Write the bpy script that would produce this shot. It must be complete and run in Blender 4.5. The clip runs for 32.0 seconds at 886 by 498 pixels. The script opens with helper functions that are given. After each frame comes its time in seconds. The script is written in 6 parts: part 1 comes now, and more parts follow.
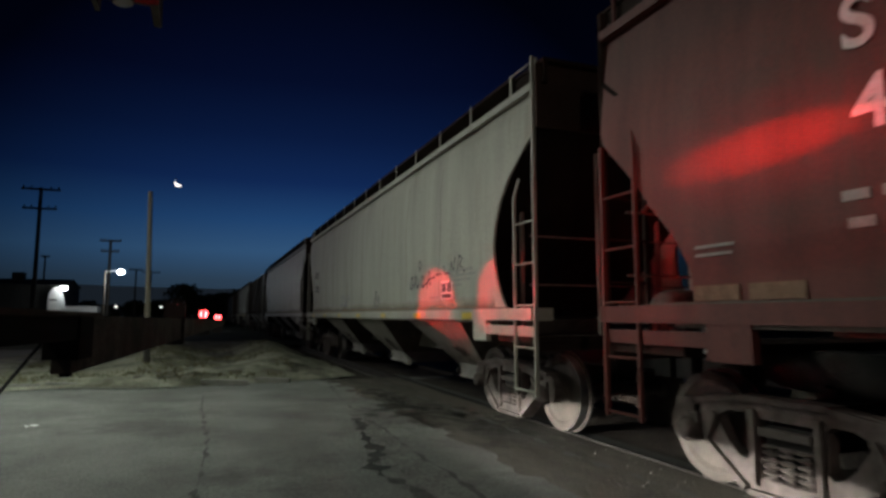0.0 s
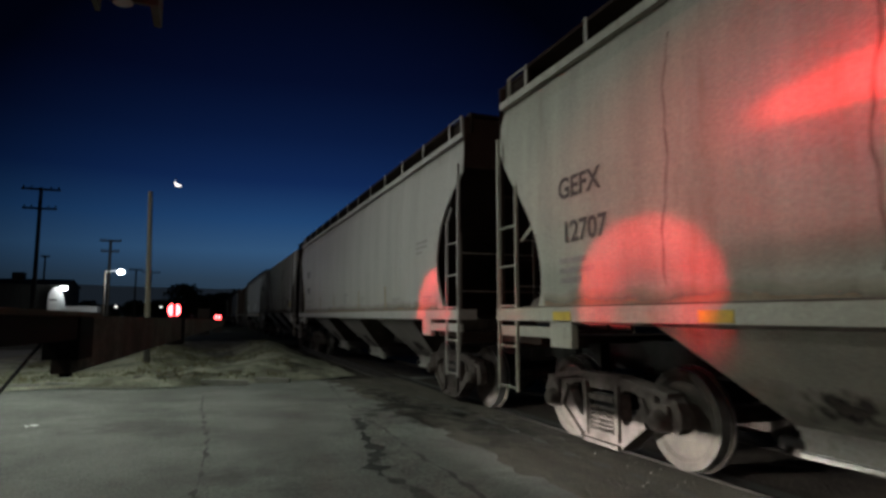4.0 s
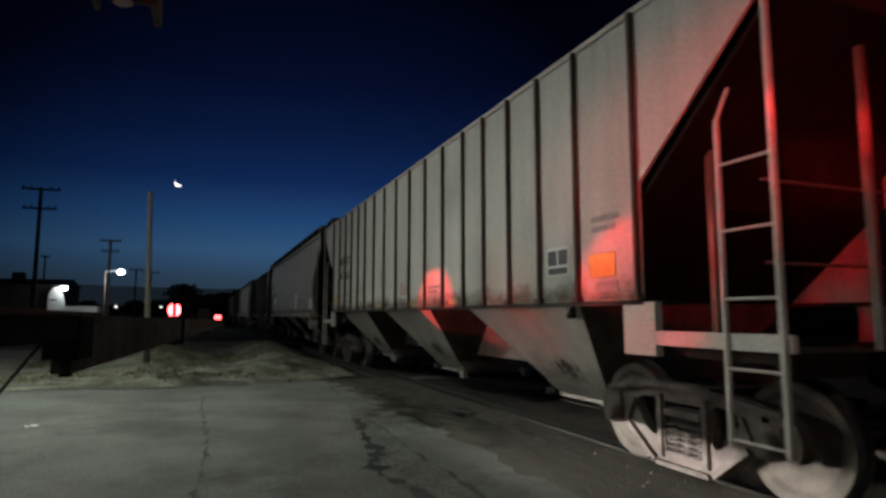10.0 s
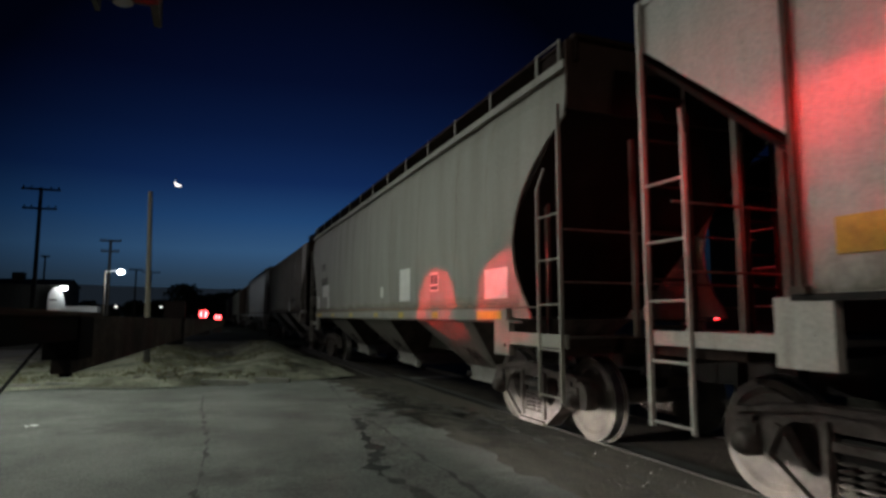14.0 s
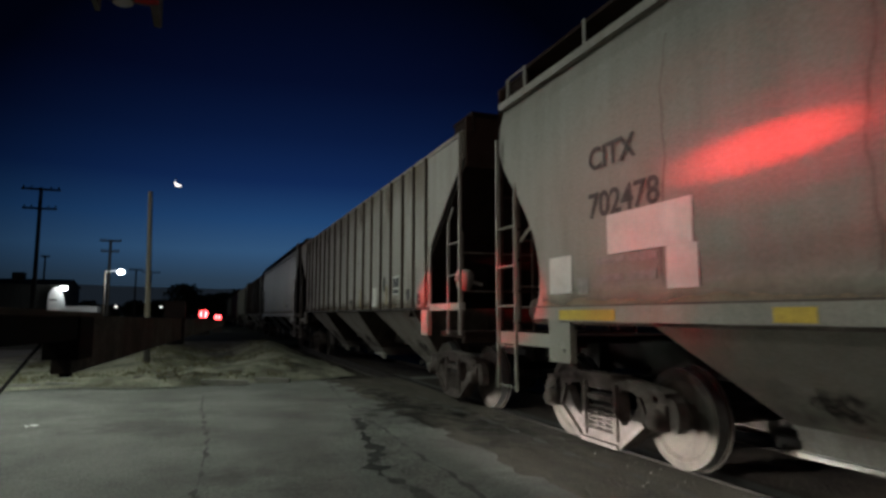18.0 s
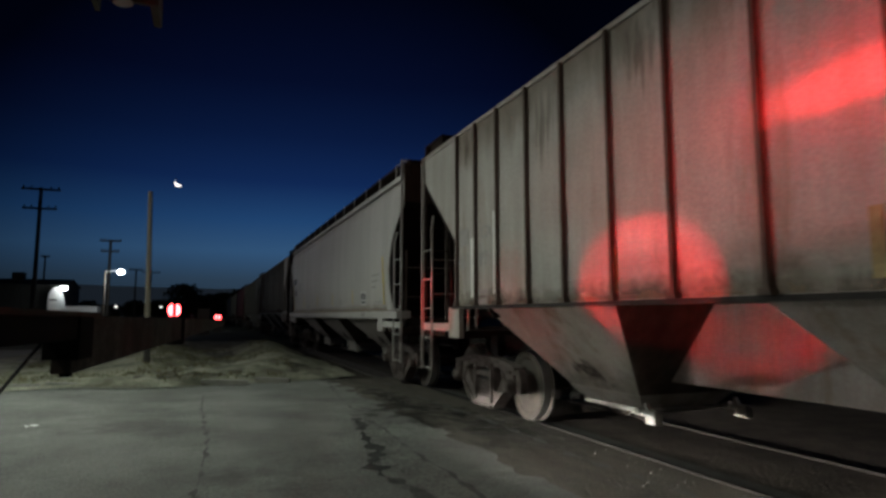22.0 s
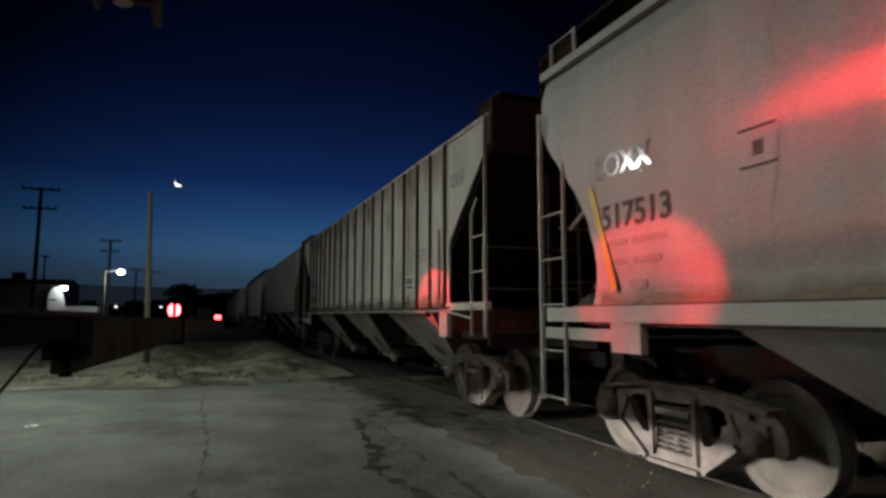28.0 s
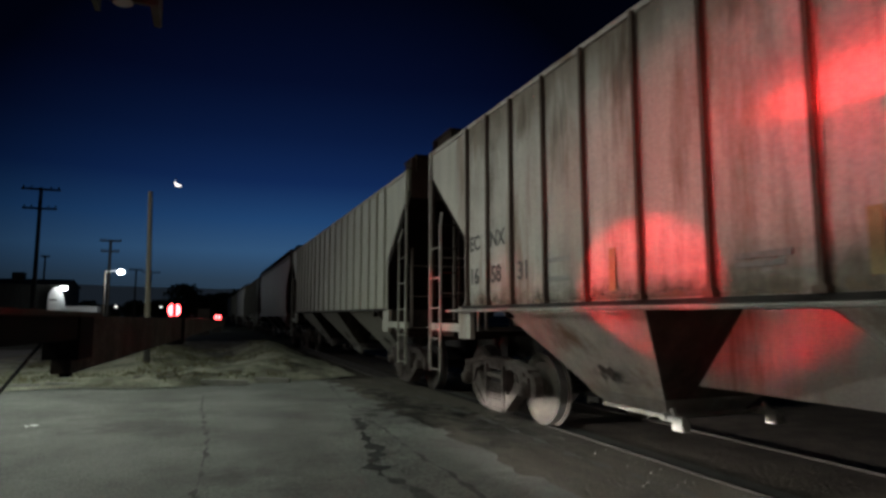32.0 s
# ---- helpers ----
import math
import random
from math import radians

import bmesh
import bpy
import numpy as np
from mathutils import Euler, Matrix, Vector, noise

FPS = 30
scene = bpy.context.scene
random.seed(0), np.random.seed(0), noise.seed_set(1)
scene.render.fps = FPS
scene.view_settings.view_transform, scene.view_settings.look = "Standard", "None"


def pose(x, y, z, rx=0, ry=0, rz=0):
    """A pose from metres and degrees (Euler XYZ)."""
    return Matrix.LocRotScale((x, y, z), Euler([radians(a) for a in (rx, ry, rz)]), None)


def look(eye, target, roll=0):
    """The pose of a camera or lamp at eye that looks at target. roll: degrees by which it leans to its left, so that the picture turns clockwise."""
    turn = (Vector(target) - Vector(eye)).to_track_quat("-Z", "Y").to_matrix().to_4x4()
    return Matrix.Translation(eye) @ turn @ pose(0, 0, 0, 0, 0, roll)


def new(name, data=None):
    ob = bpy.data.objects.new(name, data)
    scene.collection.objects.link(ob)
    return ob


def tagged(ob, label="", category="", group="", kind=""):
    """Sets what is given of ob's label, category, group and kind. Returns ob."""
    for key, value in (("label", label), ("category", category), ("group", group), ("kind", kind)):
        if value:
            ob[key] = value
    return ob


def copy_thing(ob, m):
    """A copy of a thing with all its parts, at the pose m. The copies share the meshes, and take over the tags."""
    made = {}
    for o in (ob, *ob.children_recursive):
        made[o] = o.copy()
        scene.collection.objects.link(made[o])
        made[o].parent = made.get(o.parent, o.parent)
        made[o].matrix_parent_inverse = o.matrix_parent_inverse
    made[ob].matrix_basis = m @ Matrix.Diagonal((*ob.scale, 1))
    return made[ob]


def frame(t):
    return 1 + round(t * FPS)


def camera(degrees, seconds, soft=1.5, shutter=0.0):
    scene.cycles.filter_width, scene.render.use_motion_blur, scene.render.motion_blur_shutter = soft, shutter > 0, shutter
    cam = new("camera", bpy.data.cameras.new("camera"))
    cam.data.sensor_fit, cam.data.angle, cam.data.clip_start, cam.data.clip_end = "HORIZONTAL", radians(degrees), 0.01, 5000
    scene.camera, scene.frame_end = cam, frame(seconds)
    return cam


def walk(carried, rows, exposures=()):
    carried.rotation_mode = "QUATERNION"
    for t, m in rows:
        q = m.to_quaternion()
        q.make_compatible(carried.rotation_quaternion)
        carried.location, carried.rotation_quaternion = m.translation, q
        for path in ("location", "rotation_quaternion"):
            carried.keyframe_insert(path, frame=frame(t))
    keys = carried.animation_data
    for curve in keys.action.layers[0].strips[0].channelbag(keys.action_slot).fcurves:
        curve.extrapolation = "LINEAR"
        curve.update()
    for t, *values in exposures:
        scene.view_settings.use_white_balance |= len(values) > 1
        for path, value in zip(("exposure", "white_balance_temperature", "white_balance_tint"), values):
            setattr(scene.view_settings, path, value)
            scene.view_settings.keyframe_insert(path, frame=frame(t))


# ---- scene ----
cam = camera(72.5, 32.0, soft=3.0, shutter=0.25)
CAM = pose(0, 0, 1.40, 96.24, 0, -21.25)
walk(cam, [(0.0, CAM), (32.0, CAM)], exposures=[(0.0, 0.0), (32.0, 0.0)])

# ---------------------------------------------------------------- sky and light
world = bpy.data.worlds.new("world")
scene.world = world
world.use_nodes = True


def build_sky():
    nt = world.node_tree
    nt.nodes.clear()
    out = nt.nodes.new("ShaderNodeOutputWorld")
    bg = nt.nodes.new("ShaderNodeBackground")
    co = nt.nodes.new("ShaderNodeTexCoord")
    sep = nt.nodes.new("ShaderNodeSeparateXYZ")
    ramp = nt.nodes.new("ShaderNodeValToRGB")
    nt.links.new(co.outputs["Generated"], sep.inputs[0])
    nt.links.new(sep.outputs["Z"], ramp.inputs[0])
    stops = [(0.0, (0.013, 0.023, 0.036)), (0.055, (0.018, 0.036, 0.062)), (0.10, (0.022, 0.061, 0.130)),
             (0.15, (0.0105, 0.041, 0.116)), (0.21, (0.0042, 0.0165, 0.069)), (0.28, (0.0026, 0.0090, 0.042)),
             (0.36, (0.0016, 0.0045, 0.024)), (0.50, (0.0012, 0.003, 0.015)), (1.0, (0.001, 0.002, 0.009))]
    el = ramp.color_ramp.elements
    while len(el) < len(stops):
        el.new(0.5)
    for e, (p, c) in zip(el, stops):
        e.position, e.color = p, (*c, 1)
    # the afterglow fades away from the west
    dot = nt.nodes.new("ShaderNodeVectorMath")
    dot.operation = "DOT_PRODUCT"
    dot.inputs[1].default_value = (0.18, 0.984, 0.0)
    nt.links.new(co.outputs["Generated"], dot.inputs[0])
    glow = nt.nodes.new("ShaderNodeMapRange")
    glow.inputs["From Min"].default_value, glow.inputs["From Max"].default_value = 0.84, 1.0
    glow.inputs["To Min"].default_value, glow.inputs["To Max"].default_value = 0.16, 1.40
    nt.links.new(dot.outputs["Value"], glow.inputs["Value"])
    nt.links.new(ramp.outputs[0], bg.inputs["Color"])
    nt.links.new(glow.outputs[0], bg.inputs["Strength"])
    nt.links.new(bg.outputs[0], out.inputs[0])


build_sky()


def lamp(name, kind, m, power, colour, **more):
    data = bpy.data.lights.new(name, kind)
    data.energy, data.color = power, colour
    if kind == "SPOT":
        data.spot_size, data.spot_blend, data.shadow_soft_size = radians(more["angle"]), more["blend"], more["size"]
    elif kind == "AREA":
        data.shape, data.size = "DISK", more["size"]
        data.spread = radians(more.get("spread", 180))
    else:
        data.shadow_soft_size = more["size"]
    ob = new(name, data)
    ob.matrix_world = m
    return ob


# a high hooded floodlight in the yard across the road lights the train, a street lamp the road
ob = lamp("yard_flood", "SPOT", look((-51.3, 70.1, 22.7), (3.4, -32.0, -9.0)), 38000, (1.0, 0.965, 0.935), angle=60, blend=1.0, size=0.7)
ob.scale = (1.0, 0.55, 1.0)
lamp("street_light", "AREA", look((-5.8, 10.5, 9.5), (-4.4, 9.6, 0.0)), 570, (0.86, 1.0, 0.88), size=3.4, spread=120)
# second lamp, added unseen behind the camera to brighten the car ends
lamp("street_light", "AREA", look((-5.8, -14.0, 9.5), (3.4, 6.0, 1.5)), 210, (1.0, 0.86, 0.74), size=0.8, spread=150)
# low beams of an unseen car, taken to wait at the gate
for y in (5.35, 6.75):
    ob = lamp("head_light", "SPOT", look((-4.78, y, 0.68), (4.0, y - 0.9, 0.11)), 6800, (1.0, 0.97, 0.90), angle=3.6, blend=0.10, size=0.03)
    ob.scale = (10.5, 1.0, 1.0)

    # wide spill spot, added to brighten the bays and lower sides
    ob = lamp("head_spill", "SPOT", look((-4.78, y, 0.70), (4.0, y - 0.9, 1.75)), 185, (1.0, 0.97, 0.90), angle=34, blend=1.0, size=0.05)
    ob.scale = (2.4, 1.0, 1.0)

# the warning lamps: three on the gate arm, two flashers on the mast
ARM_LAMPS = {"tip": (0.145, 9.00, 1.37), "middle": (-0.03, 6.50, 1.41), "inner": (-0.185, 4.05, 1.43)}
RED = (1.0, 0.03, 0.035)
ARM_POWER = {"tip": (1250, 130), "middle": (1250, 130), "inner": (1300, 170)}
for key, place in ARM_LAMPS.items():
    beam, spill = ARM_POWER[key]
    x, y, z = place
    aim = look((x + 0.055, y, z), (3.4, y + 0.1, z + 0.20))
    ob = lamp("gate_light", "SPOT", aim, beam, RED, angle=21, blend=0.40, size=0.005)
    ob.scale = (1.5, 1.0, 1.0)
    lamp("gate_glow", "SPOT", aim @ pose(0, 0, -0.045), spill, RED, angle=30, blend=1.0, size=0.01)
FLASHERS = {"a": ((-0.42, 0.55, 2.60), (3.4, 2.92, 2.52)), "b": ((-0.42, -0.20, 2.84), (3.4, 2.15, 2.75))}
FLASH_POWER = {"a": 1.7, "b": 1.9}
for key, (eye, target) in FLASHERS.items():
    gain = FLASH_POWER[key]
    ob = lamp("flasher_light", "SPOT", look(eye, target), 2000 * gain, RED, angle=4.6, blend=1.0, size=0.01)
    ob.scale = (4.4, 1.0, 1.0)
    ob = lamp("flasher_fan", "SPOT", look(eye, target), 400 * gain, RED, angle=11, blend=1.0, size=0.01)
    ob.scale = (2.6, 1.0, 1.0)
    ob = lamp("flasher_spread", "SPOT", look(eye, target), (420 if key == "b" else 190) * gain, RED, angle=27, blend=1.0, size=0.02)
    ob.scale = (2.4, 1.0, 1.0)

# ---------------------------------------------------------------- materials
MATS = {}


def surf(name, a, b, scale=2.0, rough=0.7, metal=0.0, bump=0.15, fine=40.0, stretch=(1, 1, 1), dirt=None, amount=0.5, spec=0.3, grit=0.35, relief=0.02):
    """Two-tone procedural surface: broad patches, fine grain, relief, and optional dirt."""
    m = bpy.data.materials.new(name)
    m.use_nodes = True
    nt = m.node_tree
    p = nt.nodes["Principled BSDF"]
    co = nt.nodes.new("ShaderNodeTexCoord")
    info = nt.nodes.new("ShaderNodeObjectInfo")
    mp = nt.nodes.new("ShaderNodeMapping")
    mp.inputs["Scale"].default_value = stretch
    add = nt.nodes.new("ShaderNodeVectorMath")
    mul = nt.nodes.new("ShaderNodeMath")
    mul.operation = "MULTIPLY"
    mul.inputs[1].default_value = 37.0
    nt.links.new(info.outputs["Random"], mul.inputs[0])
    nt.links.new(co.outputs["Object"], add.inputs[0])
    nt.links.new(mul.outputs[0], add.inputs[1])
    nt.links.new(add.outputs[0], mp.inputs["Vector"])
    n1 = nt.nodes.new("ShaderNodeTexNoise")
    n1.inputs["Scale"].default_value, n1.inputs["Detail"].default_value = scale, 6
    n1.inputs["Roughness"].default_value = 0.62
    n2 = nt.nodes.new("ShaderNodeTexNoise")
    n2.inputs["Scale"].default_value, n2.inputs["Detail"].default_value = fine, 4
    nt.links.new(mp.outputs[0], n1.inputs["Vector"])
    nt.links.new(add.outputs[0], n2.inputs["Vector"])
    r = nt.nodes.new("ShaderNodeMapRange")
    r.inputs["From Min"].default_value, r.inputs["From Max"].default_value = 0.35, 0.65
    nt.links.new(n1.outputs[0], r.inputs["Value"])
    mix = nt.nodes.new("ShaderNodeMix")
    mix.data_type = "RGBA"
    mix.inputs["A"].default_value, mix.inputs["B"].default_value = (*a, 1), (*b, 1)
    nt.links.new(r.outputs[0], mix.inputs["Factor"])
    top = mix.outputs["Result"]
    grain = nt.nodes.new("ShaderNodeMix")
    grain.data_type, grain.blend_type = "RGBA", "OVERLAY"
    grain.inputs["Factor"].default_value = grit
    nt.links.new(top, grain.inputs["A"])
    nt.links.new(n2.outputs[0], grain.inputs["B"])
    top = grain.outputs["Result"]
    if dirt:
        n3 = nt.nodes.new("ShaderNodeTexNoise")
        n3.inputs["Scale"].default_value, n3.inputs["Detail"].default_value = scale * 0.7, 8
        n3.inputs["Roughness"].default_value = 0.7
        nt.links.new(mp.outputs[0], n3.inputs["Vector"])
        r3 = nt.nodes.new("ShaderNodeMapRange")
        r3.inputs["From Min"].default_value, r3.inputs["From Max"].default_value = 0.66 - 0.2 * amount, 0.78 - 0.1 * amount
        nt.links.new(n3.outputs[0], r3.inputs["Value"])
        d = nt.nodes.new("ShaderNodeMix")
        d.data_type = "RGBA"
        d.inputs["B"].default_value = (*dirt, 1)
        nt.links.new(r3.outputs[0], d.inputs["Factor"])
        nt.links.new(top, d.inputs["A"])
        top = d.outputs["Result"]
    nt.links.new(top, p.inputs["Base Color"])
    rr = nt.nodes.new("ShaderNodeMapRange")
    rr.inputs["To Min"].default_value, rr.inputs["To Max"].default_value = max(0.05, rough - 0.12), min(1, rough + 0.12)
    nt.links.new(n1.outputs[0], rr.inputs["Value"])
    nt.links.new(rr.outputs[0], p.inputs["Roughness"])
    p.inputs["Metallic"].default_value = metal
    p.inputs["Specular IOR Level"].default_value = spec
    if bump:
        bp = nt.nodes.new("ShaderNodeBump")
        bp.inputs["Strength"].default_value, bp.inputs["Distance"].default_value = bump, relief
        nt.links.new(n2.outputs[0], bp.inputs["Height"])
        nt.links.new(bp.outputs[0], p.inputs["Normal"])
    MATS[name] = m
    return m


def stain(name, a, b, scale=6.0, soft=1.4, ragged=1.6, stretch=(1, 1, 1), most=0.95, rough=0.8, flat=False):
    """A dirty mark that fades out towards its ragged edge."""
    m = surf(name, a, b, scale, rough, bump=0.05)
    nt = m.node_tree
    p = nt.nodes["Principled BSDF"]
    co = nt.nodes.new("ShaderNodeTexCoord")
    centre = nt.nodes.new("ShaderNodeMapping")
    centre.inputs["Location"].default_value, centre.inputs["Scale"].default_value = ((-1, -1, 0), (2, 2, 0)) if flat else ((0, -1, -1), (0, 2, 2))
    nt.links.new(co.outputs["Generated"], centre.inputs["Vector"])
    far = nt.nodes.new("ShaderNodeVectorMath")
    far.operation = "LENGTH"
    nt.links.new(centre.outputs[0], far.inputs[0])
    info = nt.nodes.new("ShaderNodeObjectInfo")
    mul = nt.nodes.new("ShaderNodeMath")
    mul.operation, mul.inputs[1].default_value = "MULTIPLY", 61.0
    nt.links.new(info.outputs["Random"], mul.inputs[0])
    add = nt.nodes.new("ShaderNodeVectorMath")
    nt.links.new(co.outputs["Object"], add.inputs[0])
    nt.links.new(mul.outputs[0], add.inputs[1])
    mp = nt.nodes.new("ShaderNodeMapping")
    mp.inputs["Scale"].default_value = stretch
    nt.links.new(add.outputs[0], mp.inputs["Vector"])
    n = nt.nodes.new("ShaderNodeTexNoise")
    n.inputs["Scale"].default_value, n.inputs["Detail"].default_value = scale, 5
    nt.links.new(mp.outputs[0], n.inputs["Vector"])
    wave = nt.nodes.new("ShaderNodeMath")
    wave.operation, wave.inputs[1].default_value, wave.inputs[2].default_value = "MULTIPLY_ADD", ragged * 2, -ragged
    nt.links.new(n.outputs[0], wave.inputs[0])
    inside = nt.nodes.new("ShaderNodeMath")
    inside.operation, inside.inputs[1].default_value, inside.inputs[2].default_value = "MULTIPLY_ADD", -soft, soft * 0.72
    nt.links.new(far.outputs["Value"], inside.inputs[0])
    both = nt.nodes.new("ShaderNodeMath")
    both.use_clamp = True
    nt.links.new(wave.outputs[0], both.inputs[0])
    nt.links.new(inside.outputs[0], both.inputs[1])
    cap = nt.nodes.new("ShaderNodeMath")
    cap.operation, cap.inputs[1].default_value = "MULTIPLY", most
    nt.links.new(both.outputs[0], cap.inputs[0])
    nt.links.new(cap.outputs[0], p.inputs["Alpha"])
    return m


def band(name, a, b, most, ragged=1.5, scale=2.2, stretch=(1, 0.8, 1), tall=1.3):
    """Dirt that clings to the foot of a sheet and thins out upwards."""
    m = surf(name, a, b, 3, 0.9, bump=0.05)
    nt = m.node_tree
    co = nt.nodes.new("ShaderNodeTexCoord")
    sep = nt.nodes.new("ShaderNodeSeparateXYZ")
    nt.links.new(co.outputs["Generated"], sep.inputs[0])
    mp = nt.nodes.new("ShaderNodeMapping")
    mp.inputs["Scale"].default_value = stretch
    nt.links.new(co.outputs["Object"], mp.inputs["Vector"])
    n = nt.nodes.new("ShaderNodeTexNoise")
    n.inputs["Scale"].default_value, n.inputs["Detail"].default_value = scale, 7
    n.inputs["Roughness"].default_value = 0.65
    nt.links.new(mp.outputs[0], n.inputs["Vector"])
    up = nt.nodes.new("ShaderNodeMath")
    up.operation, up.inputs[1].default_value, up.inputs[2].default_value = "MULTIPLY_ADD", -tall, tall * (0.75 if tall > 0 else 0.25) - ragged / 2
    nt.links.new(sep.outputs["Z"], up.inputs[0])
    both = nt.nodes.new("ShaderNodeMath")
    both.operation, both.inputs[1].default_value, both.use_clamp = "MULTIPLY_ADD", ragged, True
    nt.links.new(n.outputs[0], both.inputs[0])
    nt.links.new(up.outputs[0], both.inputs[2])
    cap = nt.nodes.new("ShaderNodeMath")
    cap.operation, cap.inputs[1].default_value = "MULTIPLY", most
    nt.links.new(both.outputs[0], cap.inputs[0])
    nt.links.new(cap.outputs[0], nt.nodes["Principled BSDF"].inputs["Alpha"])
    return m


def glow(name, colour, power):
    m = bpy.data.materials.new(name)
    m.use_nodes = True
    p = m.node_tree.nodes["Principled BSDF"]
    p.inputs["Base Color"].default_value = (*colour, 1)
    p.inputs["Emission Color"].default_value = (*colour, 1)
    p.inputs["Emission Strength"].default_value = power
    MATS[name] = m
    return m


STREAK = (1.6, 1.6, 0.22)
paint_grey = surf("paint_grey", (0.48, 0.457, 0.415), (0.395, 0.377, 0.336), 1.6, 0.55, stretch=STREAK, bump=0.05, dirt=(0.22, 0.18, 0.14), amount=0.35)
paint_pale = surf("paint_pale", (0.375, 0.358, 0.335), (0.325, 0.31, 0.285), 1.2, 0.5, stretch=STREAK, bump=0.04, dirt=(0.28, 0.23, 0.18), amount=0.25)
paint_worn = surf("paint_worn", (0.46, 0.435, 0.395), (0.36, 0.33, 0.29), 1.9, 0.65, stretch=STREAK, bump=0.07, dirt=(0.17, 0.10, 0.06), amount=0.7)
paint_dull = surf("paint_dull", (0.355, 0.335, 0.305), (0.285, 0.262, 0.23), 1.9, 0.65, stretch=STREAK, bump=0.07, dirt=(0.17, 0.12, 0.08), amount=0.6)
paint_olive = surf("paint_olive", (0.36, 0.355, 0.30), (0.29, 0.285, 0.24), 1.5, 0.55, stretch=STREAK, bump=0.05, dirt=(0.20, 0.17, 0.12), amount=0.4)
paint_drab = surf("paint_drab", (0.265, 0.258, 0.222), (0.215, 0.208, 0.178), 1.5, 0.55, stretch=STREAK, bump=0.05, dirt=(0.165, 0.14, 0.10), amount=0.4)
paint_brown = surf("paint_brown", (0.105, 0.026, 0.019), (0.075, 0.019, 0.014), 1.8, 0.6, stretch=STREAK, bump=0.06, dirt=(0.06, 0.03, 0.02), amount=0.4)
# darker brown than the side sheets
rib_dark = surf("rib_dark", (0.085, 0.060, 0.046), (0.05, 0.035, 0.028), 3, 0.8, stretch=STREAK, bump=0.2)
# near-black colour stands in for the shade under the sloping car ends
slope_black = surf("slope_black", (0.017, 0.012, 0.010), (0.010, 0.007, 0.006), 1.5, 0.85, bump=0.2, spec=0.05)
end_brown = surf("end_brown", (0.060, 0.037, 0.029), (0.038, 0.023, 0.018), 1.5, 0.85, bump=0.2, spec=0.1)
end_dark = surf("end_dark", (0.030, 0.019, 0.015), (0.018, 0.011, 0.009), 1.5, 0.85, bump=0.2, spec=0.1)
steel_dusty = surf("steel_dusty", (0.120, 0.102, 0.094), (0.056, 0.045, 0.040), 5, 0.9, bump=0.3, dirt=(0.05, 0.035, 0.028), amount=0.5, spec=0.15)
end_paint = surf("end_paint", (0.17, 0.14, 0.12), (0.09, 0.07, 0.058), 5, 0.7, stretch=(1, 1, 0.4), bump=0.2)
steel_dark = surf("steel_dark", (0.017, 0.014, 0.012), (0.010, 0.008, 0.007), 4, 0.8, bump=0.3)
wheel_steel = surf("wheel_steel", (0.078, 0.067, 0.055), (0.038, 0.032, 0.027), 3, 0.8, bump=0.2)
tread_steel = surf("tread_steel", (0.55, 0.55, 0.55), (0.40, 0.40, 0.40), 6, 0.35, metal=0.9, bump=0.03)
rail_rust = surf("rail_rust", (0.022, 0.017, 0.014), (0.012, 0.010, 0.008), 6, 0.85, bump=0.3)
rail_shine = surf("rail_shine", (0.020, 0.018, 0.017), (0.008, 0.007, 0.006), 6, 0.8, spec=0.05, metal=0.0, bump=0.02, stretch=(1, 0.1, 1))
gate_dust = surf("gate_dust", (0.29, 0.28, 0.255), (0.20, 0.19, 0.17), 4, 0.7, bump=0.1)
stencil = surf("stencil", (0.05, 0.048, 0.046), (0.10, 0.095, 0.09), 9, 0.65, bump=0, spec=0.2)
stencil_gloss = surf("stencil_gloss", (0.05, 0.048, 0.046), (0.10, 0.095, 0.09), 9, 0.02, bump=0, spec=0.25)
seam_dark = surf("seam_dark", (0.055, 0.042, 0.034), (0.11, 0.09, 0.075), 5, 0.85, stretch=(1, 0.3, 1), bump=0)
seam_strong = surf("seam_strong", (0.13, 0.11, 0.092), (0.22, 0.195, 0.17), 6, 0.75, stretch=(1, 1, 0.4), bump=0)
seam_grime = surf("seam_grime", (0.29, 0.272, 0.245), (0.36, 0.343, 0.315), 6, 0.7, stretch=(1, 1, 0.4), bump=0)
stripe_ochre = surf("stripe_ochre", (0.30, 0.225, 0.09), (0.22, 0.16, 0.07), 6, 0.5, bump=0)
stencil_faint = surf("stencil_faint", (0.21, 0.20, 0.19), (0.30, 0.29, 0.265), 14, 0.6, bump=0)
stencil_white = surf("stencil_white", (0.62, 0.60, 0.58), (0.50, 0.48, 0.45), 9, 0.6, bump=0)
stencil_red = surf("stencil_red", (0.30, 0.13, 0.11), (0.36, 0.20, 0.17), 12, 0.6, bump=0)
rust_old = surf("rust_old", (0.20, 0.13, 0.085), (0.13, 0.085, 0.055), 8, 0.8, bump=0.05)
tape_yellow = surf("tape_yellow", (0.55, 0.39, 0.04), (0.42, 0.29, 0.04), 6, 0.4, bump=0)
spray_black = surf("spray_black", (0.045, 0.045, 0.05), (0.08, 0.08, 0.085), 12, 0.6, bump=0)
spray_blue = surf("spray_blue", (0.10, 0.12, 0.22), (0.14, 0.16, 0.26), 12, 0.6, bump=0)
patch_white = surf("patch_white", (0.68, 0.67, 0.64), (0.58, 0.57, 0.54), 5, 0.6, bump=0.02)
asphalt = surf("asphalt", (0.165, 0.163, 0.150), (0.105, 0.104, 0.096), 0.9, 0.93, bump=0.6, fine=46, dirt=(0.065, 0.063, 0.058), amount=0.42, spec=0.15, grit=0.95, relief=0.02)
